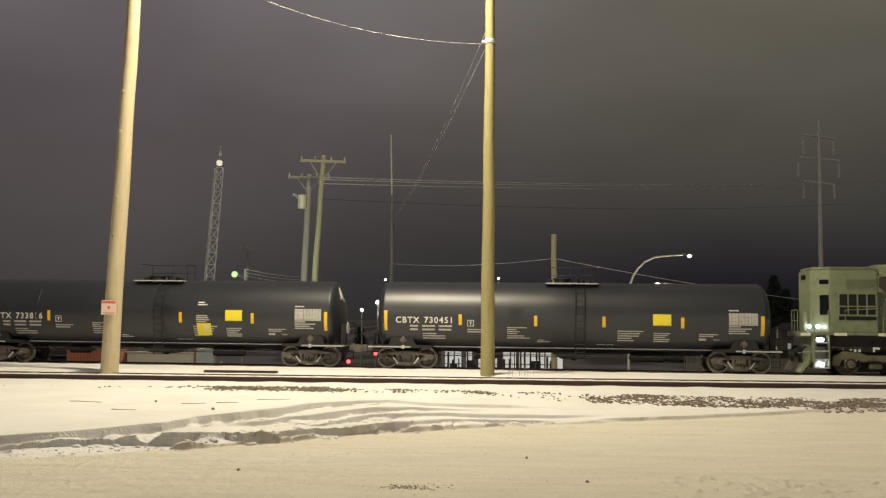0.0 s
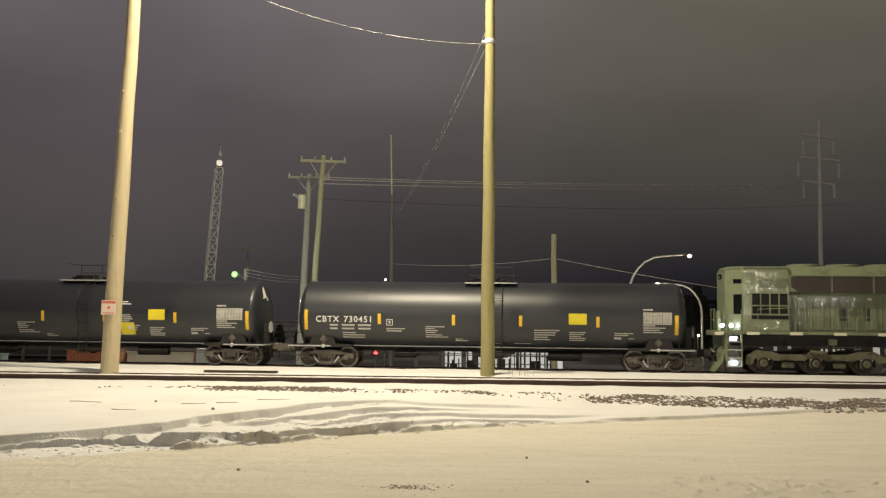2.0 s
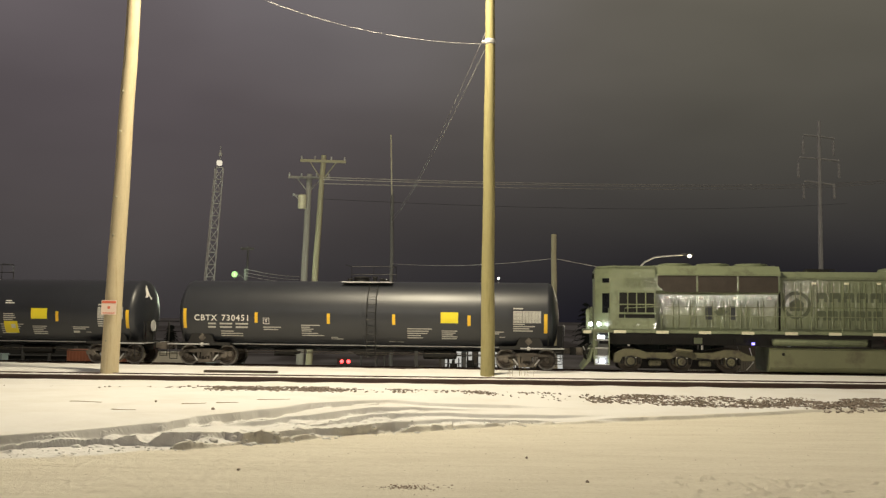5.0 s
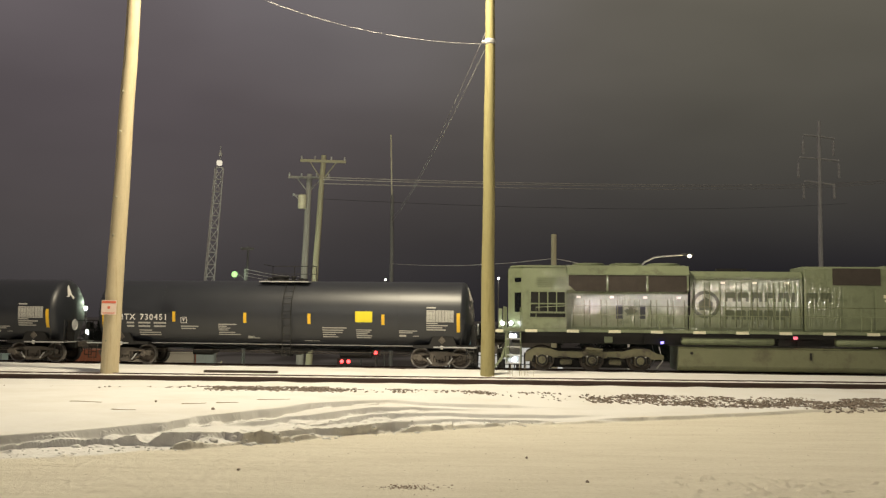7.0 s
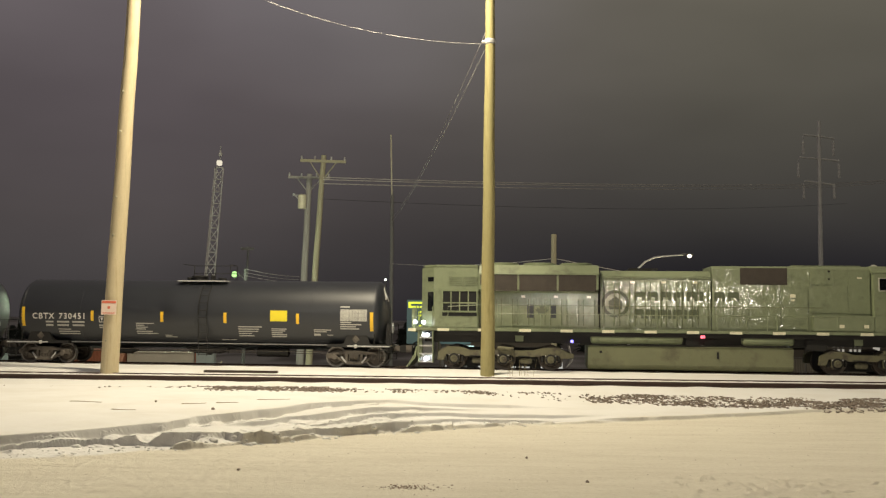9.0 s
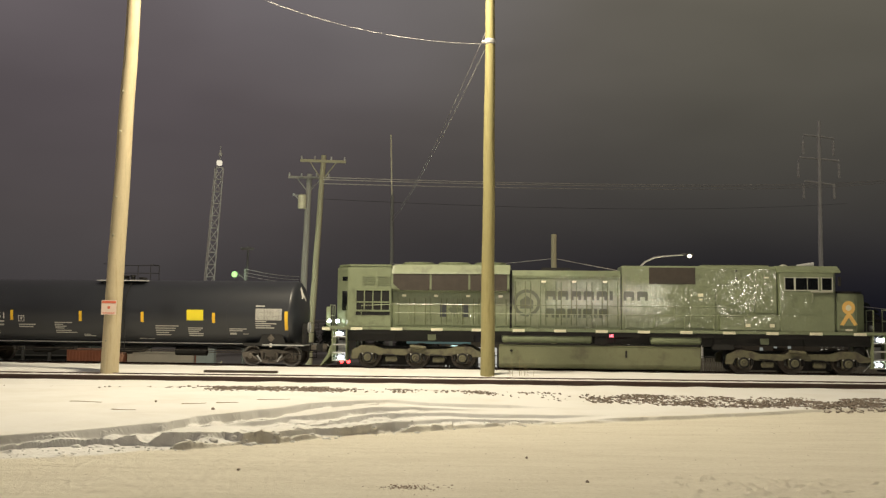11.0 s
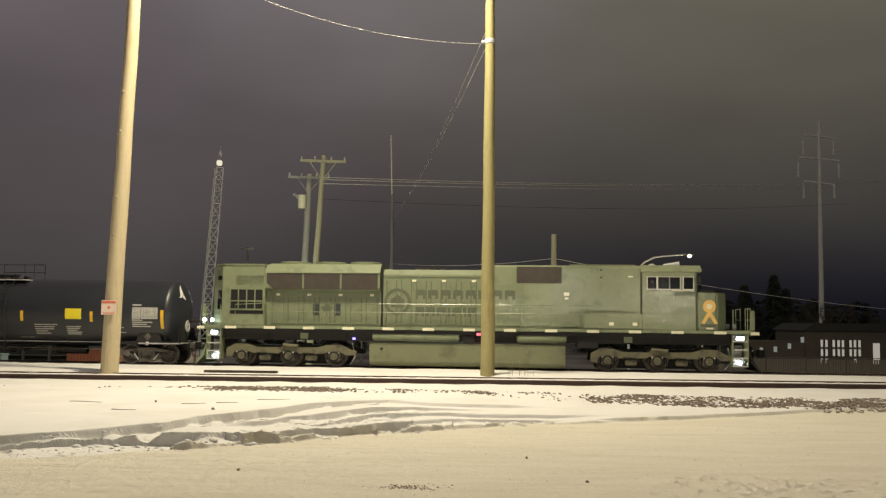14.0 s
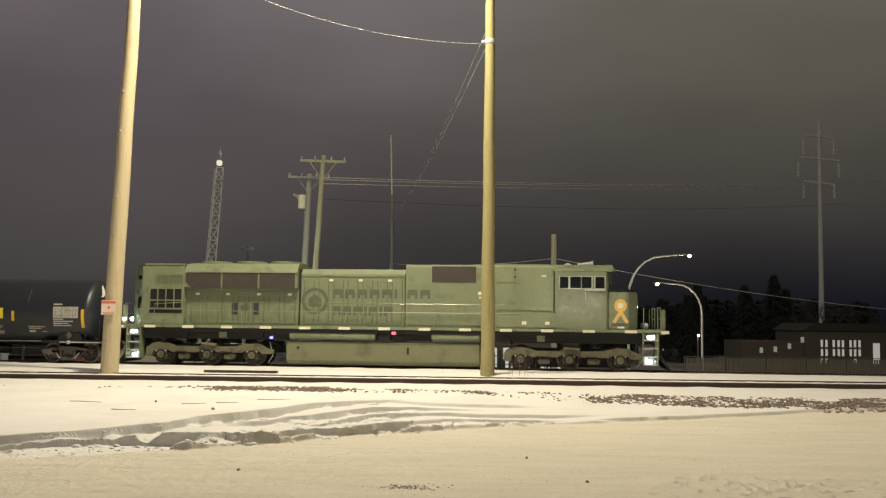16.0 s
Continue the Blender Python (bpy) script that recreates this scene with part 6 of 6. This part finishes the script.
def lit_house():
    t = thing("brick_building", pose(36.7, 86, LOW - 1.0), "dim brick building with lit narrow windows", "building")
    part("wall", boxed(-3.2, 8.0, 0.3, 8, 0, 5.0), M_HOUSEWALL, t)
    part("roof", prism(bmesh.new(), [(-3.5, 5.0), (8.3, 5.0), (7.0, 5.7), (-2.4, 5.7)], "y", 0.0, 8.3), M_SHED, t)
    for z0, z1 in ((3.52, 4.16), (2.70, 3.32), (2.05, 2.45)):
        for i, x in enumerate((-1.85, -1.42, -0.75, -0.3, 0.1, 0.8, 1.2, 1.62)):
            if z0 < 2.5 and i not in (0, 1, 6):
                continue
            w = part("window", boxed(x, x + 0.22, 0.2, 0.28, z0, z1), G_WINDOW, t, "tall narrow lit pane")
            part("window_frame", boxed(x - 0.05, x - 0.01, 0.18, 0.28, z0, z1), M_SHED, w)
    part("lit_doorway", boxed(3.0, 3.6, 0.2, 0.28, 2.0, 3.9), G_WINDOW, t)
    for x, z in ((-4.6, 3.3), (-5.9, 3.0), (-7.2, 2.9), (-3.4, 3.9)):
        part("small_window", boxed(x - 0.15, x + 0.15, 0.5, 0.55, z, z + 0.5), glow("dim_window_glow", (0.9, 0.95, 0.85), 0.22), t)
    part("side_wing", boxed(-9.0, -3.2, 0.6, 6, 0, 4.0), M_HOUSEWALL, t)


lit_house()


def yard_fence():
    t = thing("yard_fence", pose(19.5, 56, -1.6), "dim slatted yard fence beyond the track", "fence")
    for i in range(14):
        part("post", tube(bmesh.new(), [(-5 + i * 2.4, 0, 0), (-5 + i * 2.4, 0, 1.75)], 0.04, 6), M_DARKSTEEL, t)
    slat = None
    for i in range(13):
        for k in range(16):
            x = -5 + i * 2.4 + 0.1 + k * 0.145
            if slat is None:
                slat = part("slat", boxed(0, 0.11, -0.01, 0.01, 0.1, 1.65), M_FENCE, t, at=pose(x, 0, 0))
            else:
                ob = new("slat", slat.data)
                ob.parent = t
                ob.matrix_basis = pose(x, 0, 0.01 * math.sin(x * 7))
    part("top_rail", tube(bmesh.new(), [(-5, 0, 1.72), (26.2, 0, 1.72)], 0.025, 6), M_DARKSTEEL, t)


yard_fence()


def clutter():
    t = thing("shipping_container", pose(-22.4, 60, -1.75), "rust-red ribbed steel container on the ground", "container")
    part("body", boxed(-1.6, 1.5, 0, 2.4, 0.1, 1.75), M_RUST, t, bevel=0.02)
    for k in range(14):
        part("rib", boxed(-1.5 + k * 0.21, -1.4 + k * 0.21, -0.04, -0.002, 0.2, 1.65), M_RUST, t)
    t = thing("equipment_cabinet", pose(-13.9, 55, -1.6), "grey-blue trackside equipment cabinet", "cabinet")
    part("body", boxed(-0.52, 0.52, 0, 0.6, 0.1, 1.9), M_CABINET, t, bevel=0.02)
    part("door", boxed(-0.46, -0.02, -0.03, -0.002, 0.2, 1.8), M_CABINET, t, bevel=0.008)
    part("door", boxed(0.02, 0.46, -0.03, -0.002, 0.2, 1.8), M_CABINET, t, bevel=0.008)
    part("plinth", boxed(-0.6, 0.6, -0.1, 0.7, -0.2, 0.1), M_CONCRETE, t)
    part("stay", tube(bmesh.new(), [(0.6, 0, 0.1), (1.0, 0, 1.2)], 0.04, 6), M_REFLECT, t)
    t = thing("low_wall", pose(-17.6, 62, -2.2), "pale concrete wall beyond the track", "wall")
    part("body", boxed(-3.2, 2.6, 0, 0.4, 0, 1.95), M_CONCRETE, t, bevel=0.02)
    part("coping", boxed(-3.3, 2.7, -0.06, 0.46, 1.95, 2.05), M_CONCRETE, t, bevel=0.01)
    part("red_box", boxed(1.4, 2.3, -0.5, -0.02, 1.0, 2.3), M_RUST, t, bevel=0.02)
    t = thing("storage_shed", pose(-27.5, 64, -2.2), "dark open storage shed", "shed")
    part("body", boxed(-3.0, 3.4, 0.5, 3, 0, 2.6), M_SHED, t)
    for x in (-3, -1.2, 0.6, 2.4, 3.3):
        part("post", boxed(x - 0.08, x + 0.08, 0.2, 0.4, 0, 2.6), M_DARKSTEEL, t)
    for z in (0.9, 1.6):
        part("shelf", boxed(-2.8, 3.2, 0.15, 0.5, z, z + 0.06), M_DARKSTEEL, t)
    t = thing("crate", pose(-30.0, 62, -2.4), "plain grey crate on the ground", "crate")
    part("body", boxed(-0.9, 0.9, 0, 1, 0, 1.9), M_CABINET, t, bevel=0.03)
    part("lid", boxed(-0.95, 0.95, -0.05, 1.05, 1.9, 2.0), M_CABINET, t, bevel=0.01)


clutter()


def shrub(x, y, z, w, h, seed):
    """A bare-twigged dry shrub of crossing thin stems."""
    rng = random.Random(seed)
    t = thing("shrub", pose(x, y, z), "dark tangled shrub beyond the track", "shrub", "shrubs beyond the track")
    bm = bmesh.new()
    for i in range(90):
        a = rng.uniform(0, 6.28)
        top = Vector((w * rng.uniform(-1, 1), 0.5 * w * rng.uniform(-1, 1), h * rng.uniform(0.4, 1)))
        tube(bm, [(top.x * 0.3, top.y * 0.3, 0), top * 0.6 + Vector((0.05 * math.cos(a), 0, 0)), top], 0.03, 3, 0.012)
    part("stems", bm, M_BARK, t)


for i, (x, y, w, h) in enumerate(((-10.9, 58, 1.5, 1.5), (-8.6, 59, 1.0, 1.2), (-2.5, 60, 1.2, 1.6), (-0.6, 61, 1.0, 1.5), (13.0, 58, 1.4, 1.3))):
    shrub(x, y, -2.3, w, h, i)


def needle_boughs(rng, x0, y0, z0, h, spread, verts, faces, tiers=26, per=11):
    """Drooping needle boughs of one spruce, appended to verts and faces."""
    for i in range(tiers):
        z = h * (0.05 + 0.94 * i / tiers)
        r = spread * h * (1 - i / tiers) ** 0.85 + 0.15
        for k in range(per):
            a = rng.uniform(0, 6.28)
            rr = r * rng.uniform(0.55, 1.15)
            d = Vector((math.cos(a), math.sin(a), -0.28))
            side = Vector((-math.sin(a), math.cos(a), 0))
            for j in range(6):
                u = (j + 0.6) / 6
                c = Vector((x0, y0, z0)) + d * rr * u + Vector((0, 0, z + rng.uniform(-0.12, 0.12)))
                wd = 0.40 * (1.15 - u) * rng.uniform(0.6, 1.3)
                m = len(verts)
                tip = c + d * 0.4 + Vector((0, 0, rng.uniform(-0.3, 0.05)))
                verts += [tuple(c + side * wd), tuple(c - side * wd), tuple(tip), tuple(c + Vector((0, 0, 0.12)))]
                faces += [(m, m + 2, m + 3), (m + 1, m + 3, m + 2)]


def spruce(x, y, h, seed):
    rng = random.Random(seed)
    t = thing("spruce_tree", pose(x, y, LOW), "tall dark spruce against the night sky", "tree", "spruces beyond the tracks")
    part("trunk", tube(bmesh.new(), [(0, 0, 0), (0.05, 0, h * 0.5), (0, 0, h)], 0.22, 8, 0.03), M_BARK, t)
    verts, faces = [], []
    needle_boughs(rng, 0, 0, 0, h, 0.24, verts, faces, 28, 14)
    me = bpy.data.meshes.new("crown")
    me.from_pydata(verts, [], faces)
    me.materials.append(M_NEEDLE)
    ob = new("crown", me)
    ob.parent = t


for i, (x, y, h) in enumerate(((39.1, 110, 10.6), (35.6, 110, 9.3), (37.2, 114, 8.6), (41.2, 112, 9.0), (30.6, 112, 9.4), (28.4, 108, 8.0), (43.0, 116, 8.0), (33.0, 118, 8.2), (26.2, 112, 7.6), (56.0, 112, 7.4), (60.5, 115, 8.6), (46.5, 118, 7.0))):
    spruce(x, y, h, i)


def far_woods():
    """A low belt of woods along the horizon."""
    rng = random.Random(77)
    verts, faces = [], []
    for i in range(210):
        x = rng.uniform(-95, 100) if i < 140 else rng.uniform(24, 66)
        tall = rng.uniform(6.5, 9.5) if x > 22 else rng.uniform(3.6, 5.2)
        needle_boughs(rng, x, rng.uniform(135, 150), -3.0, tall, 0.34, verts, faces, 11, 9)
    me = bpy.data.meshes.new("far_woods")
    me.from_pydata(verts, [], faces)
    me.materials.append(M_NEEDLE)
    tagged(new("far_woods", me), "dark belt of distant woods along the horizon", "woods", kind="stuff")


far_woods()


def bare_tree(x, y, h, seed):
    """A leafless tree: a tapered trunk whose limbs fork into thin twigs."""
    rng = random.Random(seed)
    t = thing("bare_tree", pose(x, y, LOW - 0.6), "leafless dim tree with thin forking twigs", "tree", "bare trees by the building")
    trunk, twigs = bmesh.new(), bmesh.new()
    tube(trunk, [(0, 0, 0), (rng.uniform(-0.1, 0.1), 0, h * 0.25), (rng.uniform(-0.2, 0.2), 0, h * 0.55)], 0.17, 8, 0.08)

    def fork(p, d, length, r, depth):
        q = p + d * length
        bend = p + d * length * 0.5 + Vector((rng.uniform(-1, 1), rng.uniform(-1, 1), 0.3)) * length * 0.06
        tube(twigs, [p, bend, q], r, 4, r * 0.6)
        if depth:
            for k in range(3):
                nd = (d + Vector((rng.uniform(-0.75, 0.75), rng.uniform(-0.75, 0.75), rng.uniform(-0.05, 0.5)))).normalized()
                fork(p + d * length * rng.uniform(0.5, 1.0), nd, length * rng.uniform(0.55, 0.8), r * 0.6, depth - 1)

    for k in range(6):
        a = k * 1.05 + rng.uniform(-0.3, 0.3)
        fork(Vector((0, 0, h * rng.uniform(0.25, 0.52))), Vector((math.cos(a) * 0.7, math.sin(a) * 0.7, 0.75)).normalized(), h * 0.24, 0.06, 3)
    part("trunk", trunk, M_BARK, t)
    part("bare_crown", twigs, M_BARK, t, "crown of thin bare branches")


for i, (x, y, h) in enumerate(((38.0, 96, 7.6), (40.4, 98, 8.4), (46.6, 97, 7.4), (49.0, 98, 8.6), (43.6, 97, 7.8))):
    bare_tree(x, y, h, 40 + i)

# thin power lines between the far poles
for z in (0.18, 0.0, -0.33):
    wire("power_line", (-9.75, 74.8, 13.35 + z), (52.81, 130, 21.55 + z), 0.35, 0.032, M_WIRE, "long thin power line to the far pole")
    wire("power_line", (52.81, 130, 21.55 + z), (110.0, 170, 33.0 + z), 0.8, 0.036, M_WIRE, "long thin power line beyond the far pole")
wire("power_line", (-9.9, 75, 11.8), (56.7, 130, 19.0), 0.8, 0.016, M_WIREDARK, "thin dark lower power line")
wire("power_line", (-5.0, 90, 7.5), (8.3, 70, 6.83), 0.35, 0.02, M_WIRE, "slack thin wire from mast to pole")
wire("power_line", (8.43, 70, 6.83), (60.0, 96, 3.0), 0.9, 0.022, M_WIRE, "slack thin wire beyond the pole")
for z in (8.3, 8.05, 7.8):
    wire("power_line", (-14.85, 70.3, z + LOW), (-12.3, 80, z + LOW - 0.1), 0.12, 0.016, M_WIRE, "short slack wire between poles")

# dry grass at the foot of the pole
tuft = bmesh.new()
rng = random.Random(11)
for i in range(14):
    x, a = rng.uniform(-0.5, 0.5), rng.uniform(-0.12, 0.12)
    tube(tuft, [(x, 0, 0), (x + a * 0.5, 0, 0.3), (x + a, 0, rng.uniform(0.35, 0.7))], 0.006, 4, 0.002)
tagged(part("dry_grass", tuft, M_GRASS, at=pose(3.05, 36.3, 0.05)), "thin dry grass stems standing in the snow", "grass")
build_ties()


# ---- what moves -------------------------------------------------------
def motions():
    times = [i * 0.25 for i in range(65)]
    for ob, s in ((tank_a, TANK_MID), (tank_b, TANK_MID - 18.90), (loco, LOCO_MID)):
        walk(ob, [(t, TRAIN_BASE @ pose(s - rolled(t), 0, 0)) for t in times])
    for wheel, (x, y, z), r in moving_wheels:
        walk(wheel, [(t, pose(x, y, z, 0, -math.degrees(rolled(t) / r), 0)) for t in times])


motions()
